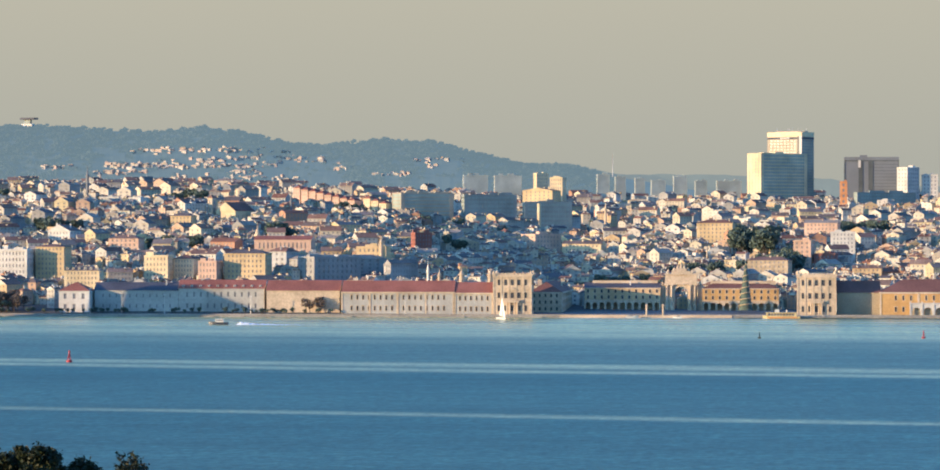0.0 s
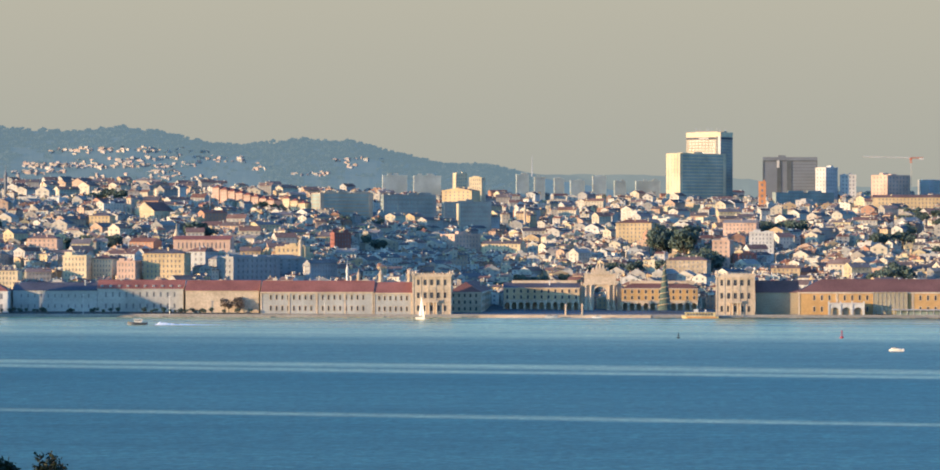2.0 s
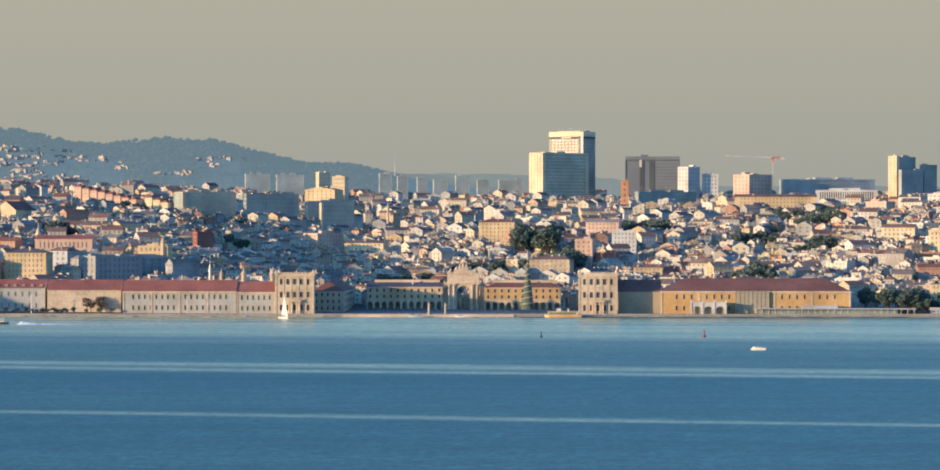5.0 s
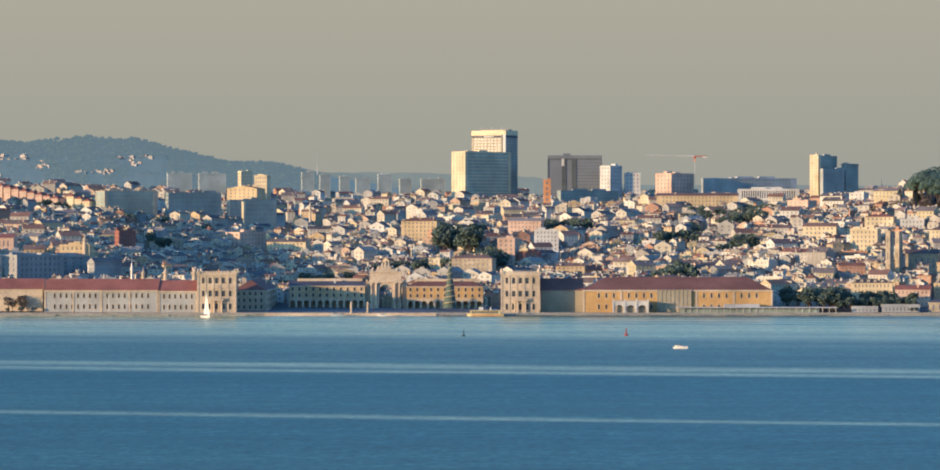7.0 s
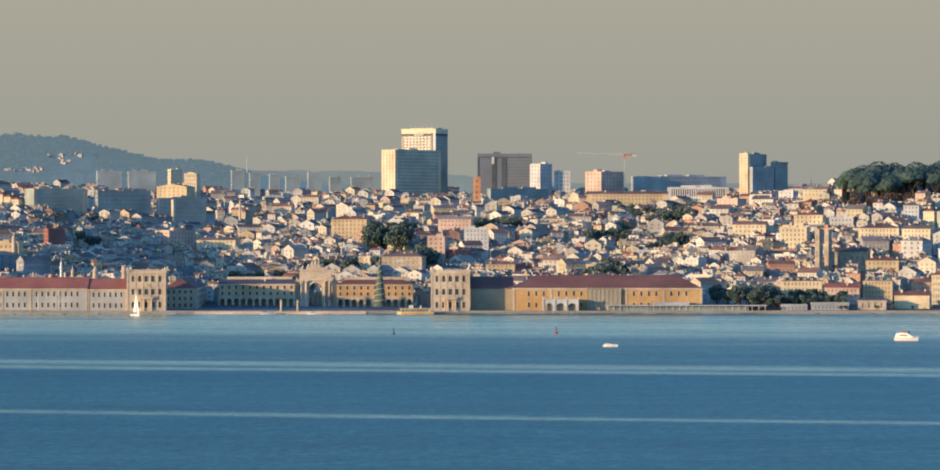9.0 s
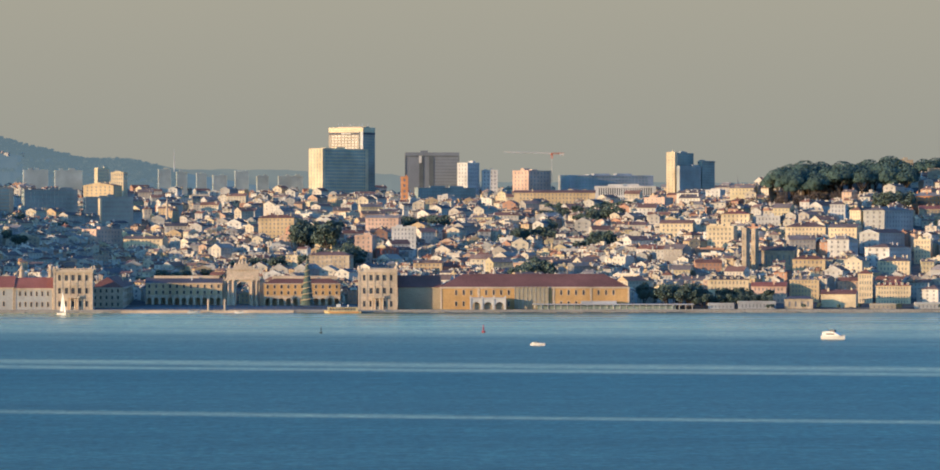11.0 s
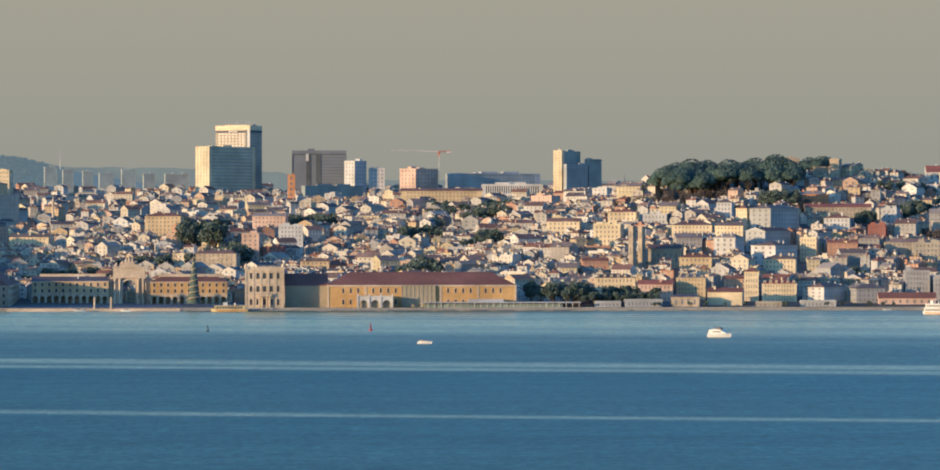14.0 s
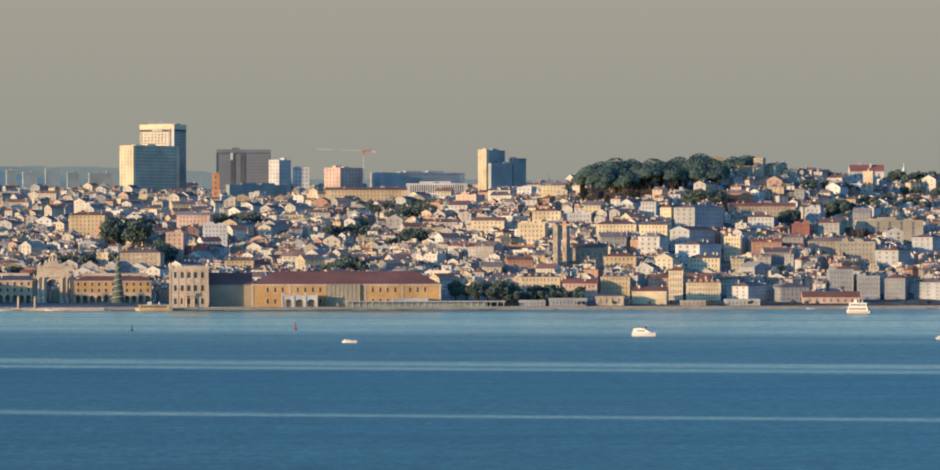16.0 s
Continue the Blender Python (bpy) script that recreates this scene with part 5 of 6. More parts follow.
buoy(-318.4, 1652, 5.4, mat_buoy, "red lattice channel buoy on blue water")
buoy(-13.7, 2038, 3.4, mat_buoy_dark, "dark green channel buoy on the river")
buoy(75.1, 2049, 4.2, mat_buoy, "small red channel buoy on the river")

for x, h in ((-92.0, 6.5), (-81.0, 6.5), (-470, 17), (-419, 13), (-360, 12), (-255, 11)):      # pillars and lamp masts on the quay
    pale = h < 7
    ob = thing("quay_pillar" if pale else "lamp_mast", x, 2505 if pale else 2513, 1.3 if pale else 1.4, 0,
               "pale stone pillar at the water stairs" if pale else "slender grey lamp mast on the quay", "pillar" if pale else "lamp")
    bm = bmesh.new()
    if pale:
        tube(bm, (0, 0, 0), (0, 0, h), 0.8, 0.65, 10)
        box(bm, -0.9, -0.9, h, 0.9, 0.9, h + 0.5)
    else:
        tube(bm, (0, 0, 0), (0, 0, h), 0.28, 0.16, 8)
    part("shaft", bm, mat_stone if pale else mat_steel, ob)
    bm = bmesh.new()
    if pale:
        tube(bm, (0, 0, h + 0.5), (0, 0, h + 1.4), 0.6, 0.5, 10)
    else:
        box(bm, -0.9, -0.3, h, 0.9, 0.3, h + 0.5)
    part("cap" if pale else "lamp_head", bm, mat_stone if pale else mat_steel, ob)

bm = bmesh.new()                                    # pale paving of the square
rows_ = [[bm.verts.new((px, py, land(px, py) + 0.14)) for px in np.linspace(-176, 6, 40)] for py in np.linspace(2516, 2628, 30)]
for i in range(29):
    for j in range(39):
        bm.faces.new((rows_[i][j], rows_[i][j + 1], rows_[i + 1][j + 1], rows_[i + 1][j]))
tagged(part("pavement", bm, mat_paving), "pale stone paving of the open square", "pavement", kind="structure")
bm = bmesh.new()                                    # water stairs and landing stage below the square
for k in range(6):
    box(bm, -150, 2494 + k * 1.0, -2, -35, 2500, -0.4 + k * 0.42)
tagged(part("quay_steps", bm, mat_stone), "broad pale stone steps down to the river", "steps", kind="structure")
bm = bmesh.new()
for k in range(14):
    tube(bm, (-30 + k * 18.5, 2492, -6), (-30 + k * 18.5, 2492, 1.6), 0.4, 0.4, 8)
box(bm, -34, 2489, 0.6, 224, 2495, 1.1)
tagged(part("landing_stage", bm, mat_quay), "long dark landing stage on piles", "jetty", kind="structure")

# ---------------------------------------------------------------- crane and mast on the skyline


def tower_crane(x, y, z, base):
    ob = thing("tower_crane", x, y, base, 0, "pale tower crane with red counter-jib on the skyline", "crane")
    h = z - base

    def lattice(bm, a, b, s, n, r=0.26):
        a, b = Vector(a), Vector(b)
        side = Vector((0, 0, 1)) if abs((b - a).normalized().z) < 0.5 else Vector((1, 0, 0))
        other = Vector((0, 1, 0))
        for p, q in ((1, 1), (1, -1), (-1, 1), (-1, -1)):
            o = side * s * p + other * s * q
            tube(bm, a + o, b + o, r, r, 4)
        for k in range(n):
            c, d = a.lerp(b, k / n), a.lerp(b, (k + 1) / n)
            g = s if k % 2 else -s
            tube(bm, c + side * g - other * s, d - side * g - other * s, 0.1, 0.1, 4)

    bm = bmesh.new()
    lattice(bm, (0, 0, 0), (0, 0, h - 6), 0.4, 16, 0.05)
    part("mast", bm, mat_steel, ob, "thin pale lattice mast")
    bm = bmesh.new()
    lattice(bm, (0, 0, h - 6), (0, 0, h), 0.8, 4)
    part("slewing_head", bm, mat_crane, ob, "red slewing head")
    bm = bmesh.new()
    lattice(bm, (0, 0, h), (-55, 0, h + 1.5), 0.55, 26)
    part("jib", bm, mat_white, ob)
    bm = bmesh.new()
    lattice(bm, (0, 0, h), (14, 0, h), 0.6, 6)
    part("counter_jib", bm, mat_crane, ob)
    bm = bmesh.new()
    box(bm, 9, -1, h - 2.2, 14, 1, h + 0.2)
    part("counterweight", bm, mat_white, ob)
    bm = bmesh.new()
    box(bm, -1.5, -1.3, h - 2.4, 0.5, 1.3, h)
    part("cab", bm, mat_crane, ob)


tower_crane(236.2, 4300, 139.8, 106.8)
bm = bmesh.new()
tube(bm, (0, 0, -2), (0, 0, 26), 0.7, 0.15, 6)
for k in range(4):
    box(bm, -1.0, -0.3, 8 + k * 4, 1.0, 0.3, 8.5 + k * 4)
ob = thing("antenna_mast", -207.9, 4540, 123.9, 0, "thin pale antenna mast on the far skyline", "mast")
part("shaft", bm, mat_steel, ob)

# hotel roof sign band and white parapet
ob = thing("roof_plant", 6.8, 4470, 172.3, 60, "white parapet band, plant boxes and aerials on the hotel roof", "roof plant")
bm = bmesh.new()
box(bm, -9, -18, 0, 9, 14, 1.9)
part("plant_box", bm, mat_pink, ob)
bm = bmesh.new()
box(bm, -14.5, -23.65, -4.6, 14.5, 23.65, 1.0)
part("crown_band", bm, mat_cream, ob, "plain pale parapet band")
bm = bmesh.new()
box(bm, -14.45, -23.6, -7.4, 14.45, 23.6, -5.2)
part("dark_band", bm, mat_slate, ob, "plain dark band")
bm = bmesh.new()
box(bm, -14.8, -7, -6.9, -14.45, 6, -5.7)
part("sign_bar", bm, mat_white, ob, "plain white sign bar")
for y0, y1, m, text in ((-23.6, -20.2, mat_white, "white upright fin"), (-20.2, -17.6, mat_upright, "dark upright strip")):
    bm = bmesh.new()
    box(bm, -14.9 if m is mat_white else -14.6, y0, -80, -14.2, y1, -4.0)
    part("fin", bm, m, ob, text)
for k in range(9):
    bm = bmesh.new()
    tube(bm, (random.Random(k).uniform(-9, 9), -18 + k * 4.2, 3.0), (random.Random(k).uniform(-9, 9), -18 + k * 4.2, 6.5), 0.35, 0.2, 5)
    part("aerial", bm, mat_steel, ob)


def spire(x, y, base, height, radius, mat, label, balls=True):
    """A slim turret or mast that stands over the roofs."""
    ob = thing("spire", x, y, base, 0, label, "spire")
    bm = bmesh.new()
    tube(bm, (0, 0, -8), (0, 0, height * 0.45), radius, radius * 0.9, 8)
    part("shaft", bm, mat, ob)
    bm = bmesh.new()
    tube(bm, (0, 0, height * 0.45), (0, 0, height * 0.52), radius * 1.35, radius * 1.35, 8)
    tube(bm, (0, 0, height * 0.52), (0, 0, height * 0.75), radius * 1.0, radius * 0.4, 8)
    tube(bm, (0, 0, height * 0.75), (0, 0, height), radius * 0.25, radius * 0.08, 6)
    part("cap", bm, mat, ob)


spire(-404.4, 2860, 45.4, 18.3, 2.2, mat_stone, "slender pale bell tower over the roofs")
spire(-245.0, 2570, 22.2, 16.4, 1.0, mat_steel, "thin signal mast on the arsenal roof")
spire(-237.1, 2570, 22.2, 9.9, 1.3, mat_stone, "small roof turret on the arsenal")
spire(-220.9, 2560, 23.1, 9.8, 1.8, mat_stone, "small domed turret behind the arsenal")
spire(-200.7, 2555, 23.2, 9.4, 2.0, mat_stone, "domed turret beside the corner tower")
spire(-443.2, 3350, 64.3, 38.6, 0.9, mat_dark_grey, "tall dark mast on the ridge")
spire(-675.9, 3600, 100.3, 20.2, 1.6, mat_dark_grey, "dark lattice tower on the ridge")
spire(-301.1, 2790, 45.7, 7.6, 1.5, mat_stone, "small belfry on the cream block")
spire(-167.0, 3500, 71.2, 13.4, 1.2, mat_stone, "distant slim church spire")
spire(664.0, 3300, 95.9, 16.4, 1.6, mat_white, "white spire of the hilltop monastery")
spire(366.5, 3500, 88.0, 16.8, 0.9, mat_dark_grey, "dark mast on the skyline")


def scaffold(x, y, z, w, h):
    """A netted scaffold in front of the customs house."""
    ob = thing("scaffold", x, y, z, 0, "netted repair scaffold against the ochre wall", "scaffold")
    bm = bmesh.new()
    box(bm, -w / 2, -0.05, 0.5, w / 2, 0.05, h)
    part("net", bm, mat_net, ob)
    for k in range(9):
        bm = bmesh.new()
        cx = -w / 2 + w * k / 8
        tube(bm, (cx, -0.25, -1), (cx, -0.25, h + 0.6), 0.12, 0.12, 6)
        part("post", bm, mat_steel, ob)
    for k in range(5):
        bm = bmesh.new()
        zz = h * (k + 0.8) / 5
        box(bm, -w / 2, -0.55, zz, w / 2, -0.35, zz + 0.25)
        part("deck_board", bm, mat_tan, ob)


scaffold(124.7, 2521.5, 1.6, 22.6, 15.2)

# ---------------------------------------------------------------- ordinary houses on the hills


def house_kinds():
    rng = random.Random(5)
    kinds = []
    for i in range(44):
        big = i >= 32
        w = rng.uniform(5, 10) if not big else rng.uniform(12, 24)
        d = rng.uniform(8, 11) if not big else rng.uniform(10, 14)
        floors = rng.choice((2, 2, 3, 3, 4)) if not big else rng.choice((3, 4, 4, 5))
        h = floors * 2.9 + 0.6
        roof = rng.choice(("hip", "gable_x", "gable_x", "gable_y", "gable_y", "gable_y", "flat")) if not big else rng.choice(("hip", "flat", "gable_x", "gable_x"))
        kinds.append((w, d, h, floors, max(2, round(w / 3.0)), max(2, round(d / 4.5)), roof, rng.uniform(1.7, 2.9) * (d / 10), big))
    return kinds


KINDS = house_kinds()
PROTO = []
for w, d, h, floors, bays, side, roof, rise, big in KINDS:
    rng = random.Random(int(w * 100))
    body, panes = shell(w, d, h, floors, bays, side, 0.32, 0.5)
    rf = roof_mesh(w, d, h, roof, rise, rng, chimneys=rng.randint(1, 3), dormers=rng.choice((0, 0, 0, 3)) if roof == "hip" else 0)
    meshes = []
    for nm, b, mats in (("house", body, [mat_walls]), ("roof", rf, [mat_roofs, mat_walls, mat_glass]), ("glazing", panes, [mat_glass])):
        me = bpy.data.meshes.new(nm)
        b.to_mesh(me)
        b.free()
        for m in mats:
            me.materials.append(m)
        meshes.append(me)
    PROTO.append(meshes)


def house(k, x, y, z, turn):
    w, d, h, floors, *_ , big = KINDS[k]
    body, rf, panes = PROTO[k]
    ob = new("house" if not big else "apartment_building", body)
    ob.matrix_basis = pose(x, y, z, 0, 0, turn)
    tagged(ob, "rendered town house with recessed windows and clay roof" if not big else "rendered apartment block with rows of windows",
           "house" if not big else "building", "houses on the hillside")
    new("roof", rf).parent = ob
    tagged(new("glazing", panes), kind="stuff").parent = ob
    return ob


ROOFTOPS = []                                    # where chimney stacks, stair huts and roof terraces may stand
FAR = []                                         # houses beyond the first streets: kind, pose, colour pick


def town():
    rng = random.Random(11)
    y = 2556.0
    count = 0
    while y < 4560:
        far = y > 3500
        x = -0.235 * y
        turn_row = rng.uniform(-10, 10)
        while x < 0.235 * y:
            pick = rng.randrange(0, 32) if rng.random() < (0.72 if far else 0.88) else rng.randrange(32, 44)
            w, d = KINDS[pick][0], KINDS[pick][1]
            cx, cy = x + w / 2, y + rng.uniform(-7, 7)
            x += w + rng.choice((0.2, 0.2, 0.4, 0.4, 4.0, 9.0)) + (rng.uniform(0, 26) if far else 0)
            if rng.random() < 0.10 or taken(cx, cy, w * 0.5):
                continue
            hilly = noise.noise((cx * 0.004, cy * 0.004, 7.0))
            if cx / cy > 0.075:                          # the eastern hill faces the evening sun
                turn = turn_row * 0.6 - 20 + hilly * 40 + rng.choice((0, 0, 60, 66, -12, 12))
                if cx / cy > 0.146 and rng.random() < 0.72:       # lanes that turn away from it
                    turn += 62
            else:
                turn = turn_row + 46 + hilly * 66 + rng.choice((0, 0, 0, 30, -48, -25, 15))
            z = land(cx, cy) - 0.8 + rng.uniform(-0.5, 2.0)
            if blocks_outlook(cx, cy, z + KINDS[pick][2] + 1.0, w * 0.35):
                lower = min(range(32), key=lambda k: KINDS[k][2] + abs(KINDS[k][0] - w) * 0.05)
                if blocks_outlook(cx, cy, z + KINDS[lower][2] + 1.0, w * 0.35):
                    continue
                pick = lower
            if count < 330:
                house(pick, cx, cy, z, turn)
            else:
                FAR.append((pick + (44 if y > 2800 else 0), pose(cx, cy, z, 0, 0, turn), rng.random()))
            count += 1
            ROOFTOPS.append((cx, cy, z + KINDS[pick][2], w, turn))
        y += 16 if y < 3100 else (22 if not far else 40)
    return count


town()

# ---------------------------------------------------------------- the wooded hill far behind the city
CREST_B = [-330, -260, -211, -203, -184, -169, -155, -140, -133, -120, -107, -94, -88, -77, -69, -57, -51, -20]     # metres across at 1000 m
CREST_Z = [170, 185, 196, 198, 191, 189, 195, 181, 173, 171, 177, 175, 166, 152, 144, 142, 134, 108]


def hill_height(b, s):
    crest = float(np.interp(b, CREST_B, CREST_Z))
    rough = noise.noise((b * 0.12, s * 4, 1)) * 6 * min(1, s * 2) * (1 - s * 0.8) + noise.noise((b * 0.5, s * 3, 5)) * 1.2
    return 98 + (crest - 98) * s ** 0.75 + rough


def wooded_hill():
    bs = np.linspace(-330, -20, 300)
    ss = np.linspace(0, 1, 44)
    bm = bmesh.new()
    grid = []
    for s in ss:
        row = []
        for b in bs:
            y = 4580 + 330 * s
            row.append(bm.verts.new((b / 1000 * y, y, hill_height(b, s) - 2)))
        grid.append(row)
    for j in range(len(ss) - 1):
        for i in range(len(bs) - 1):
            bm.faces.new((grid[j][i], grid[j][i + 1], grid[j + 1][i + 1], grid[j + 1][i]))
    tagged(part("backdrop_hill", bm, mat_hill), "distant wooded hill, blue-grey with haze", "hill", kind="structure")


wooded_hill()


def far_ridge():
    """The last, palest line of hills beyond the city."""
    bearing = [-330, -95, -75, -58, -54, -49, -45, -20, 0, 12, 17, 30, 330]
    slope = [0.0175, 0.0180, 0.0172, 0.0173, 0.0163, 0.0153, 0.0144, 0.0141, 0.0136, 0.0130, 0.0120, 0.0110, 0.0100]
    bm = bmesh.new()
    rows = []
    for depth, part_up in ((4925, 0.1), (4940, 0.6), (4955, 1.0), (4970, 0.9)):
        row = []
        for b in np.linspace(-330, 330, 331):
            z = 60 + 4955 * float(np.interp(b, bearing, slope)) * part_up + noise.noise((b * 0.25, depth * 0.01, 2)) * 1.5 + noise.noise((b * 1.1, depth, 4)) * 0.8
            row.append(bm.verts.new((b / 1000 * depth, depth, z)))
        rows.append(row)
    for p, q in zip(rows, rows[1:]):
        for i in range(330):
            bm.faces.new((p[i], p[i + 1], q[i + 1], q[i]))
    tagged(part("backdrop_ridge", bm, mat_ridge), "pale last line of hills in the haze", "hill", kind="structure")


far_ridge()


def scatter_mesh(name, proto, spots, mats, label, category, extra=None):
    """One joined object out of many placed copies of small meshes; pick holds one number for each copy."""
    co, li, ls, mi, pk = [], [], [], [], []
    vo = lo = 0
    for k, m, pick in spots:
        v, loops, starts, mat_i = proto[k]
        r = np.array(m)
        co.append(v @ r[:3, :3].T + r[:3, 3])
        li.append(loops + vo)
        ls.append(starts + lo)
        mi.append(mat_i)
        pk.append(np.full(len(starts), pick, dtype=np.float32))
        vo += len(v)
        lo += len(loops)
    co, li, ls, mi, pk = (np.concatenate(a) for a in (co, li, ls, mi, pk))
    me = bpy.data.meshes.new(name)
    me.vertices.add(len(co))
    me.vertices.foreach_set("co", co.astype(np.float32).ravel())
    me.loops.add(len(li))
    me.loops.foreach_set("vertex_index", li.astype(np.int32))
    me.polygons.add(len(ls))
    me.polygons.foreach_set("loop_start", ls.astype(np.int32))
    me.polygons.foreach_set("material_index", mi.astype(np.int32))
    at = me.attributes.new("pick", "FLOAT", "FACE")
    at.data.foreach_set("value", pk)
    for m in mats:
        me.materials.append(m)
    me.update(calc_edges=True)
    me.shade_flat()
    ob = new(name, me)
    return tagged(ob, label, category, kind="stuff")


def arrays(bm, base=0):
    """Vertices, loops, loop starts and material numbers of a bmesh, which is freed."""
    bm.verts.index_update()
    v = np.array([w.co[:] for w in bm.verts])
    loops, starts, mats = [], [], []
    for f in bm.faces:
        starts.append(len(loops))
        loops += [w.index for w in f.verts]
        mats.append(f.material_index + base)
    bm.free()
    return v, np.array(loops), np.array(starts), np.array(mats)


def mesh_arrays(me, base):
    v = np.empty(len(me.vertices) * 3)
    me.vertices.foreach_get("co", v)
    loops = np.empty(len(me.loops), dtype=np.int64)
    me.loops.foreach_get("vertex_index", loops)
    starts = np.empty(len(me.polygons), dtype=np.int64)
    me.polygons.foreach_get("loop_start", starts)
    mats = np.empty(len(me.polygons), dtype=np.int64)
    me.polygons.foreach_get("material_index", mats)
    return v.reshape(-1, 3), loops, starts, mats + base


def merged(*parts):
    vo = lo = 0
    out = [[], [], [], []]
    for v, loops, starts, mats in parts:
        out[0].append(v), out[1].append(loops + vo), out[2].append(starts + lo), out[3].append(mats)
        vo += len(v)
        lo += len(loops)
    return tuple(np.concatenate(a) for a in out)


# the houses farther up, joined
HOUSE_ARRAYS = [merged(mesh_arrays(b, 0), mesh_arrays(r, 1), mesh_arrays(p, 4)) for b, r, p in PROTO]
for w, d, h, floors, bays, side, roof, rise, big in KINDS:            # the same kinds with fewer openings, for the farther streets
    body, panes = bmesh.new(), bmesh.new()
    box(body, -w / 2 + 0.02, -d / 2 + 0.02, -6, w / 2 - 0.02, d / 2 - 0.02, h - 5.9)
    for org, ux, length, n in (((-w / 2, -d / 2, 0), (1, 0, 0), w, max(2, bays - 1)), ((w / 2, -d / 2, 0), (0, 1, 0), d, 0), ((w / 2, d / 2, 0), (-1, 0, 0), w, 0), ((-w / 2, d / 2, 0), (0, -1, 0), d, 2)):
        wall_with_openings(body, panes, org, ux, length, h - 6, h, 2, n, 0.32, 0.5)
    r2 = random.Random(int(w * 100))
    HOUSE_ARRAYS.append(merged(arrays(body), arrays(roof_mesh(w, d, h, roof, rise, r2, chimneys=r2.randint(1, 2)), 1), arrays(panes, 4)))
far_mats = [mat_walls, mat_roofs, mat_walls, mat_glass, mat_glass]
scatter_mesh("hillside_houses", HOUSE_ARRAYS, FAR, far_mats, "hundreds of pale rendered houses with clay roofs stepping up the hills", "houses")

# the house with a broad dark roof slab on the far crest
crest_house = block("hilltop_house", -998.0, 4890, 196.5, 16.0, 6.0, -20, base=184.0, label="white house under a broad dark roof slab on the far crest", floors=3, bays=5, side=2, wall=mat_white, roof='flat', chimneys=0, keep=False)
bm = bmesh.new()
box(bm, -4, -2, 12, 5, 2, 19)
part("upper_storey", bm, mat_office, crest_house, "grey set-back upper storey")
bm = bmesh.new()
box(bm, -9, -5, 19, 13, 5, 21.5)
part("roof_slab", bm, mat_slate, crest_house, "broad dark roof slab")

# chimney stacks, stair huts, dormers and terrace walls over the roofs
rng = random.Random(17)
stacks, spots = [], []
for k in range(6):
    bm = bmesh.new()
    if k < 3:                                                # chimney stack with a capping slab
        box(bm, -0.45, -0.35, -1.0, 0.45 + 0.4 * k, 0.35, 1.5)
        box(bm, -0.6, -0.5, 1.5, 0.6 + 0.4 * k, 0.5, 1.75)
    elif k < 5:                                              # stair hut or dormer under a small pitched roof
        box(bm, -1.1, -1.2, -1.2, 1.1, 1.2, 1.2)
        a, b, c, d, e, f = (bm.verts.new(v) for v in ((-1.3, -1.4, 1.2), (1.3, -1.4, 1.2), (1.3, 1.4, 1.2), (-1.3, 1.4, 1.2), (0, -1.4, 1.9), (0, 1.4, 1.9)))
        for face in ((a, b, e), (b, c, f, e), (c, d, f), (d, a, e, f)):
            bm.faces.new(face).material_index = 1
    else:                                                    # terrace wall
        box(bm, -2.4, -1.6, -1.0, 2.4, -1.4, 1.0)
        box(bm, -2.4, -1.4, -1.0, -2.2, 1.6, 1.0)
    stacks.append(arrays(bm))
for cx, cy, top, w, turn in ROOFTOPS:
    for _ in range(rng.choice((1, 2, 2, 3))):
        spots.append((rng.randrange(6), pose(cx + rng.uniform(-0.45, 0.45) * w, cy + rng.uniform(-4.5, 3.0), top + rng.uniform(0.2, 1.2), 0, 0, turn + rng.choice((0, 0, -45, -60))), rng.random()))
scatter_mesh("roof_stacks", stacks, spots, [mat_walls, mat_roofs], "chimney stacks, stair huts and terrace walls over the roofs", "chimneys")

# small villas on the wooded hill, in streets along its contours: span across, height, how many
rng = random.Random(21)
spots = []
for b0, b1, street, n in ((-176, -160, 160, 16), (-160, -146, 161, 20), (-152, -131, 160, 24), (-138, -122, 150, 10), (-131, -119, 147, 7), (-183, -168, 140, 28), (-172, -160, 138, 20),
                          (-160, -143, 139, 24), (-152, -140, 150, 12), (-150, -140, 131, 9), (-200, -188, 136, 9), (-186, -172, 130, 16), (-166, -130, 124, 20), (-99, -90, 146, 6), (-97, -90, 139, 3),
                          (-121, -115, 137, 5), (-110, -100, 128, 9), (-88, -80, 150, 2), (-168, -150, 146, 12), (-147, -134, 141, 10)):
    for _ in range(n * 3 // 2):
        b, z = rng.uniform(b0, b1), street + rng.gauss(0, 1.8)
        s = next((q for q in np.linspace(0.02, 0.98, 97) if hill_height(b, q) > z), 0.98)
        y = 4580 + 330 * s
        spots.append((44 + rng.randrange(0, 32), pose(b / 1000 * y, y, hill_height(b, s) - 2.6, 0, 0, rng.uniform(-60, -10)) @ Matrix.Diagonal((rng.uniform(0.5, 1.1), 0.35, rng.uniform(0.24, 0.36), 1)), rng.random()))
# muted walls, light roofs, beige panes: distance haze put into the villa colours
villa_mats = [material("hazed_villa_walls", (0.4, 0.3, 0.25), 0.9, palette=[(0.50, 0.43, 0.37), (0.42, 0.37, 0.33), (0.52, 0.40, 0.33), (0.38, 0.36, 0.34), (0.58, 0.51, 0.43), (0.46, 0.35, 0.30)]),
              material("hazed_villa_roofs", (0.42, 0.36, 0.32), 0.9), mat_beige, mat_beige, mat_beige]
scatter_mesh("hill_villas", HOUSE_ARRAYS, spots, villa_mats, "pale villas scattered over the distant wooded slope", "houses")

# ---------------------------------------------------------------- trees


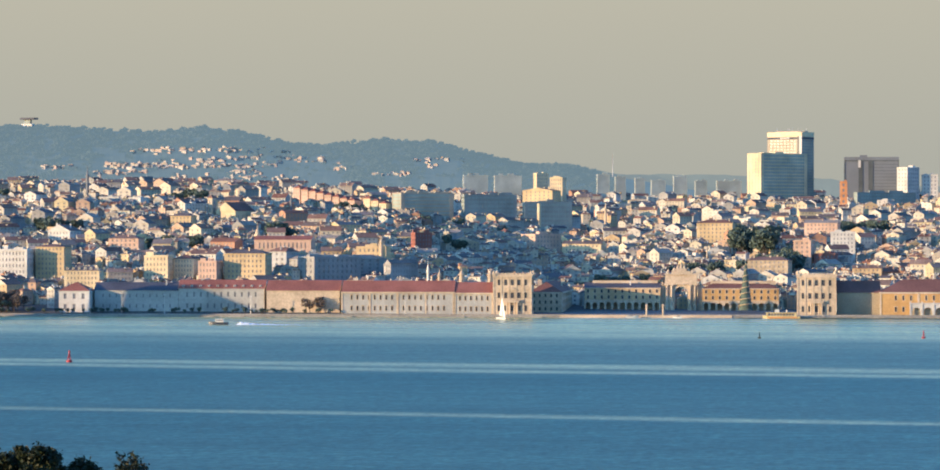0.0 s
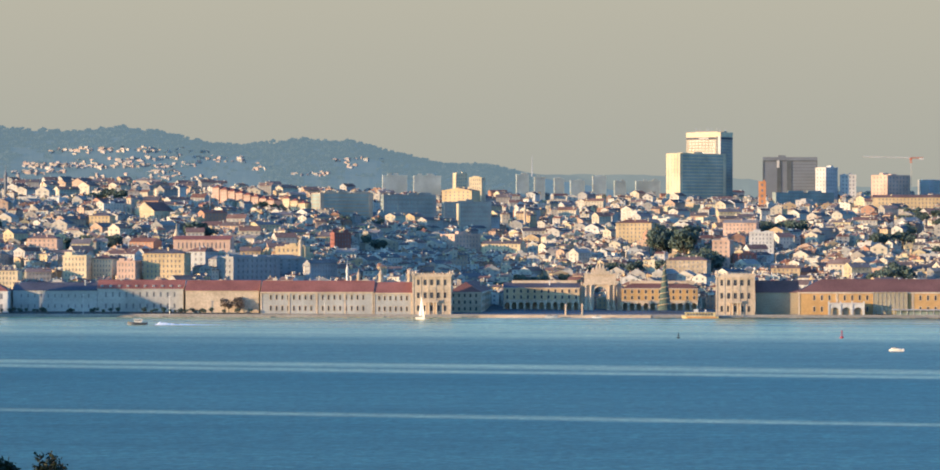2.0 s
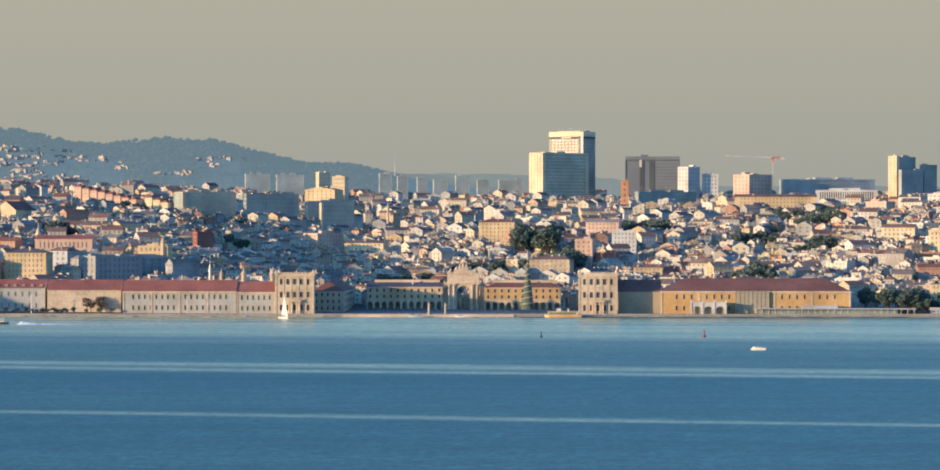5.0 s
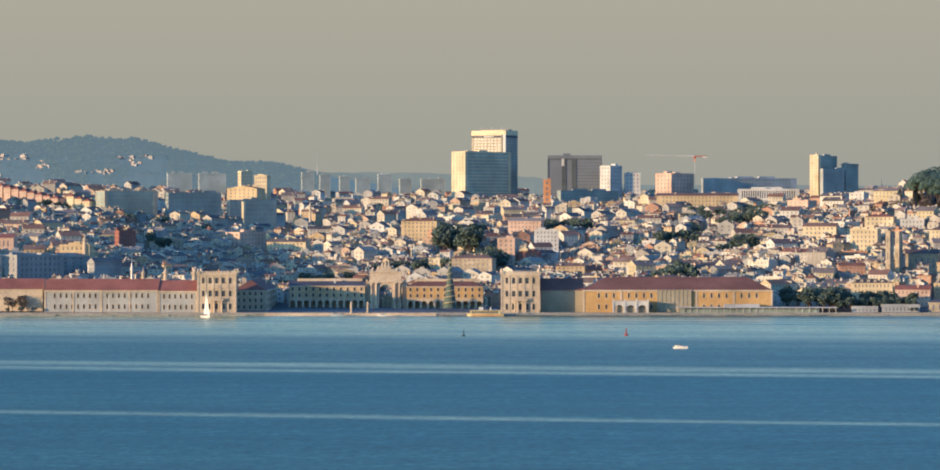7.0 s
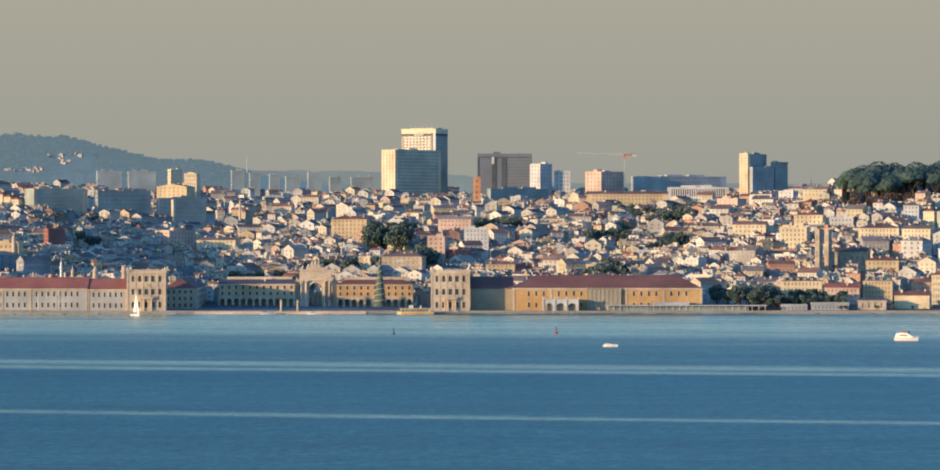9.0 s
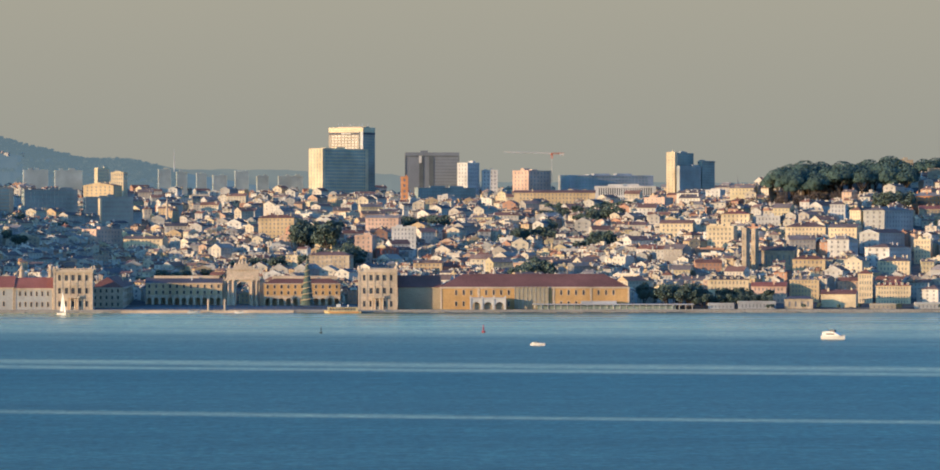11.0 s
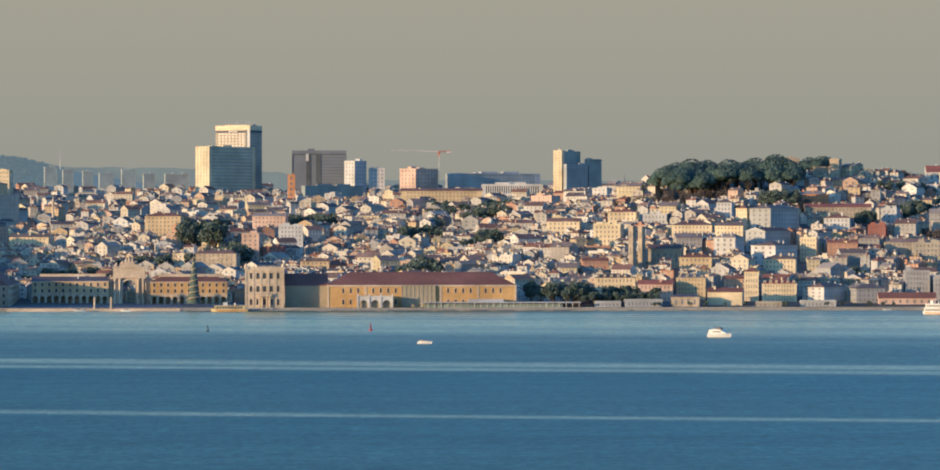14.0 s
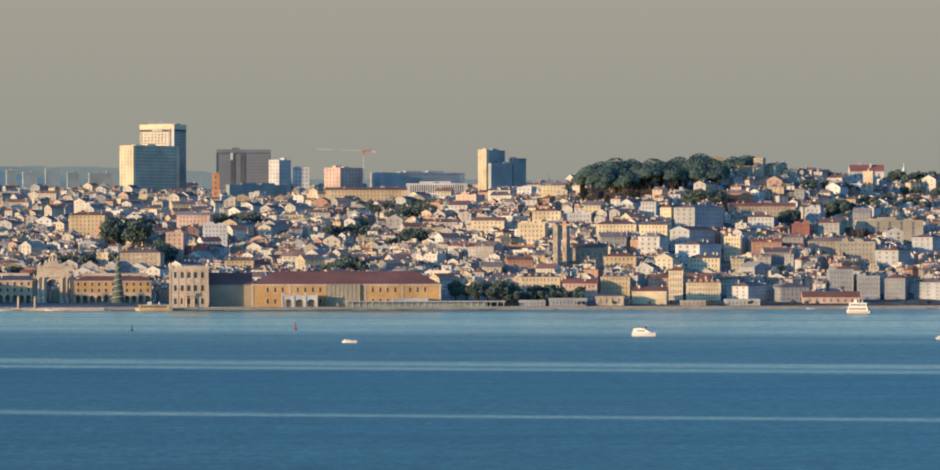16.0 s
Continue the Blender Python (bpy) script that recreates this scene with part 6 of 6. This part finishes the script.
def clump_arrays(seed, n, rx, rz, leaf, squash=0.0):
    """A crown: many small leaf clumps round several lobes, uneven and with gaps."""
    r = random.Random(seed)
    lobes = []
    for _ in range(9):
        a, q = r.uniform(0, 6.283), r.uniform(0.1, 0.75)
        lobes.append((Vector((rx * q * math.cos(a), rx * q * math.sin(a), r.uniform(-0.45, 0.6) * rz)), r.uniform(0.3, 0.55)))
    bm = bmesh.new()
    for _ in range(n):
        c, s = lobes[r.randrange(9)]
        d = Vector((r.gauss(0, 1), r.gauss(0, 1), r.gauss(0.15, 1))).normalized() * r.uniform(0.7, 1.05)
        p = c + Vector((d.x * rx * s, d.y * rx * s, d.z * rz * s))
        u = Vector((r.gauss(0, 1), r.gauss(0, 1), r.gauss(0, 1))).normalized() * leaf * r.uniform(0.5, 1.2)
        w = u.cross(Vector((r.gauss(0, 1), r.gauss(0, 1), r.gauss(0, 1))).normalized())
        bm.faces.new([bm.verts.new(p + q) for q in (-u - w * 0.6, u * 0.9 - w, u + w * 0.7, -u * 0.6 + w)])
    return bm


def trunk_mesh(h, r, spread, limbs, seed):
    rr = random.Random(seed)
    bm = bmesh.new()
    tube(bm, (0, 0, -1.0), (0.1 * r, 0, h * 0.55), r, r * 0.7, 7)
    for k in range(limbs):
        a = k * 6.283 / limbs + rr.uniform(-0.4, 0.4)
        tube(bm, (0, 0, h * rr.uniform(0.4, 0.55)), (spread * math.cos(a), spread * math.sin(a), h * rr.uniform(0.8, 1.05)), r * 0.5, r * 0.15, 5)
    return bm


def tree_proto(name, crown_bm, trunk_bm, leaf_mat):
    out = []
    for nm, b, m in (("trunk", trunk_bm, mat_bark), ("crown", crown_bm, leaf_mat)):
        me = bpy.data.meshes.new(nm)
        b.to_mesh(me)
        b.free()
        me.materials.append(m)
        out.append(me)
    return out


def lifted(bm, z):
    for v in bm.verts:
        v.co.z += z
    return bm


BROAD = [tree_proto("tree", lifted(clump_arrays(s, 1000, 4.6, 3.8, 0.46), 7.2), trunk_mesh(7.5, 0.35, 2.4, 5, s), mat_leaf) for s in range(4)]


def umbrella_crown(seed, n, radius, rise, leaf):
    """A broad domed pine crown of several cushions, each thatched with small outward-lying tufts."""
    r = random.Random(seed)
    cushions = [(Vector((0, 0, 0)), 0.72)]
    for k in range(7):
        a, q = k * 0.9 + r.uniform(-0.3, 0.3), r.uniform(0.35, 0.62)
        cushions.append((Vector((radius * q * math.cos(a), radius * q * math.sin(a), -rise * r.uniform(0.05, 0.5))), r.uniform(0.34, 0.5)))
    bm = bmesh.new()
    for _ in range(n):
        c, s = cushions[r.randrange(8)]
        d = Vector((r.gauss(0, 1), r.gauss(0, 1), abs(r.gauss(0, 0.9)) - 0.25)).normalized()
        p = c + Vector((d.x * radius * s, d.y * radius * s, d.z * rise * s * 1.3)) * r.uniform(0.93, 1.03)
        out = (d + Vector((r.gauss(0, 0.35), r.gauss(0, 0.35), r.gauss(0, 0.35)))).normalized()
        u = out.orthogonal().normalized() * leaf * r.uniform(0.6, 1.2)
        w = out.cross(u) * r.uniform(0.7, 1.1)
        bm.faces.new([bm.verts.new(p + q) for q in (-u - w * 0.6, u * 0.9 - w, u + w * 0.7, -u * 0.6 + w)])
    return bm


PINES = [tree_proto("pine", lifted(umbrella_crown(40 + s, 3800, 7.8, 4.6, 0.4), 12.5), trunk_mesh(12.5, 0.45, 4.2, 6, s), mat_pine) for s in range(4)]
BARE = [tree_proto("bare", lifted(clump_arrays(80 + s, 420, 4.0, 3.2, 0.35), 6.0), trunk_mesh(7.5, 0.3, 3.0, 8, s), mat_bare) for s in range(2)]


def tree(protos, k, x, y, z, size, turn, label, category, group):
    ob = thing("tree", x, y, z, turn, label, category, group)
    ob.scale = (size, size, size)
    for nm, me in zip(("trunk", "crown"), protos[k % len(protos)]):
        new(nm, me).parent = ob
    return ob


rng = random.Random(31)
# x, y, half width, half depth, how many, kind, size
GROVES = [
    (-540, 2528, 22, 10, 8, 'broad', 0.8),
    (-543, 2532, 22, 14, 22, 'bare', 1.4),
    (-423, 2514, 123, 3, 60, 'broad', 0.38),
    (383, 2514, 146, 3, 26, 'broad', 0.36),
    (-312, 2522, 13, 4, 4, 'bare', 1.1),
    (220, 2555, 20, 18, 12, 'broad', 1.3),
    (419, 3180, 57, 40, 58, 'pine', 1.62),
    (511, 3290, 12, 30, 8, 'pine', 1.3),
    (367, 3120, 45, 30, 26, 'bare', 1.2),
    (680, 3250, 27, 40, 22, 'broad', 1.5),
    (576, 3280, 29, 30, 8, 'bare', 1.3),
    (-28, 3180, 15, 30, 16, 'broad', 2.2),
    (-5, 2990, 17, 30, 18, 'broad', 2.0),
    (-62, 3020, 29, 20, 9, 'broad', 1.4),
    # next four groves are added to darken the valley, standing in for its shade
    (155, 3150, 27, 30, 14, 'broad', 1.4),
    (205, 3250, 38, 50, 20, 'broad', 1.3),
    (225, 3450, 42, 55, 24, 'broad', 1.3),
    (240, 3650, 42, 55, 18, 'broad', 1.2),
    (-131, 2800, 38, 30, 9, 'broad', 1.2),
    (-306, 3420, 60, 25, 7, 'broad', 1.3),
    (-554, 3450, 18, 30, 8, 'broad', 1.6),
    (-746, 3500, 20, 40, 8, 'broad', 1.4),
    (137, 2760, 9, 40, 9, 'broad', 1.8),
    (441, 2700, 13, 30, 5, 'broad', 0.9),
    (419, 2990, 14, 30, 6, 'broad', 1.0),
    (467, 3030, 17, 20, 6, 'bare', 1.1),
    (-426, 3540, 34, 20, 9, 'broad', 1.1),
    (264, 2552, 23, 9, 10, 'broad', 1.0),
    (446, 3060, 17, 22, 12, 'broad', 1.5),
    (499, 2950, 9, 18, 7, 'broad', 1.3),
    (546, 2890, 12, 16, 7, 'bare', 1.3),
    (652, 3150, 33, 45, 9, 'broad', 1.3),
    (-599, 3050, 17, 20, 9, 'broad', 1.5),
    (-406, 2990, 12, 18, 8, 'broad', 1.6),
    (-477, 2900, 19, 14, 9, 'broad', 1.3),
    (-289, 3120, 20, 25, 5, 'broad', 1.3),
    (-123, 2900, 20, 20, 5, 'broad', 1.3),
    (202, 3000, 19, 16, 9, 'broad', 1.5),
    (70, 3350, 16, 22, 9, 'broad', 1.5),
    (-51, 3400, 19, 22, 9, 'broad', 1.6),
    (329, 2650, 8, 14, 5, 'broad', 1.0),
    (260, 2529, 25, 6, 26, 'broad', 0.8),
    (222, 2536, 18, 10, 16, 'broad', 1.2),
    (565, 3130, 23, 20, 5, 'broad', 1.4),
    (580, 3060, 24, 14, 6, 'broad', 1.3),
    (547, 3000, 12, 10, 10, 'broad', 1.4),
    (621, 3060, 24, 20, 5, 'broad', 1.4),
    (517, 3060, 12, 10, 6, 'bare', 1.2),
]
TREE_KINDS = {"broad": (BROAD, "dark evergreen tree among the houses", "tree"), "pine": (PINES, "umbrella pine with broad dark crown on the castle hill", "pine tree"),
              "bare": (BARE, "leafless winter tree with brown twigs", "tree")}
planted = []
for x, y, hw, hd, n, kind, size in GROVES:
    for i in range(n):
        planted.append((y + rng.uniform(-hd, hd), x + rng.uniform(-hw, hw), kind, i, size * rng.uniform(0.8, 1.2), rng.uniform(0, 360)))
planted.sort()
TREE_ARRAYS, joined = [], []
for kind, crown_index in (("broad", 1), ("pine", 2), ("bare", 3)):
    for trunk, crown in TREE_KINDS[kind][0]:
        TREE_ARRAYS.append(merged(mesh_arrays(trunk, 0), mesh_arrays(crown, crown_index)))
FIRST = {"broad": 0, "pine": len(BROAD), "bare": len(BROAD) + len(PINES)}
for count, (py, px, kind, i, size, turn) in enumerate(planted):
    protos, label, cat = TREE_KINDS[kind]
    if count < 230 or kind == "pine":
        tree(protos, i, px, py, land(px, py) - 0.3, size, turn, label, cat, "trees in the city")
    else:
        joined.append((FIRST[kind] + i % len(protos), pose(px, py, land(px, py) - 0.3, 0, 0, turn) @ Matrix.Scale(size, 4), 0.0))
scatter_mesh("grove_trees", TREE_ARRAYS, joined, [mat_bark, mat_leaf, mat_pine, mat_bare], "dark groves and gardens between the upper streets", "trees")

# far woods on the hill, one joined object
protos = [arrays(clump_arrays(120 + s, 40, 4.4, 2.6, 1.6)) for s in range(5)]
spots = []
for _ in range(3600):
    b, s = rng.uniform(-230, -45), rng.random() ** 0.7
    if rng.random() < 0.85 and (-185 < b < -118 or -100 < b < -86) and s < 0.62:
        continue
    y = 4580 + 330 * s
    spots.append((rng.randrange(5), pose(b / 1000 * y, y, hill_height(b, s) + rng.uniform(-2, 1.0), 0, 0, rng.uniform(0, 360)) @ Matrix.Scale(rng.uniform(0.6, 1.15), 4), rng.random()))
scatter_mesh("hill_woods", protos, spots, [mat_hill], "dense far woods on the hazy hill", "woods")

# ---------------------------------------------------------------- oak on the near bank, its top just under the eye's view


def near_tree(x, y, top, spread, seed, leaves):
    z = bank(x, y)
    h = top - z
    r = random.Random(seed)
    ob = thing("oak_tree", x, y, z, 0, "evergreen oak with olive-green leafy top on the near slope", "tree", "oaks on the near bank")
    bm = bmesh.new()
    tube(bm, (0, 0, -0.5), (0.1, 0, h * 0.45), 0.22, 0.16, 9)
    tips = []
    for k in range(34):
        a, q = r.uniform(0, 6.283), math.sqrt(r.random())
        px, py = spread * q * math.cos(a), spread * q * math.sin(a)
        pz = h * (0.62 + 0.34 * (1 - q * q * 0.75) * r.uniform(0.8, 1.05))
        mid = Vector((px * 0.4, py * 0.4, h * 0.55))
        tube(bm, (0.1, 0, h * 0.40), mid, 0.09, 0.06, 5)
        tube(bm, mid, (px, py, pz), 0.06, 0.015, 5)
        tips.append(Vector((px, py, pz)))
        for _ in range(3):
            e = Vector((px, py, pz)) + Vector((r.gauss(0, 0.22), r.gauss(0, 0.22), r.uniform(-0.1, 0.3)))
            tube(bm, Vector((px, py, pz)) * 0.96 + mid * 0.04, e, 0.018, 0.008, 4)
            tips.append(e)
    part("trunk", bm, mat_bark, ob)
    bm = bmesh.new()
    for _ in range(leaves):
        c = tips[r.randrange(len(tips))]
        p = c + Vector((r.gauss(0, 0.09), r.gauss(0, 0.09), r.gauss(0.0, 0.075)))
        u = Vector((r.gauss(0, 1), r.gauss(0, 1), r.gauss(0, 0.7))).normalized() * r.uniform(0.045, 0.095)
        w = u.cross(Vector((r.gauss(0, 1), r.gauss(0, 1), r.gauss(0, 1))).normalized()) * 0.75
        bm.faces.new([bm.verts.new(p + q) for q in (-u, -w * 0.8, u, w * 0.8)])
    part("crown", bm, mat_bush, ob)


near_tree(-22.2, 108, 53.56, 1.55, 1, 22000)
near_tree(-20.9, 109, 53.16, 0.95, 2, 11000)
near_tree(-18.95, 108, 53.25, 0.62, 3, 4600)
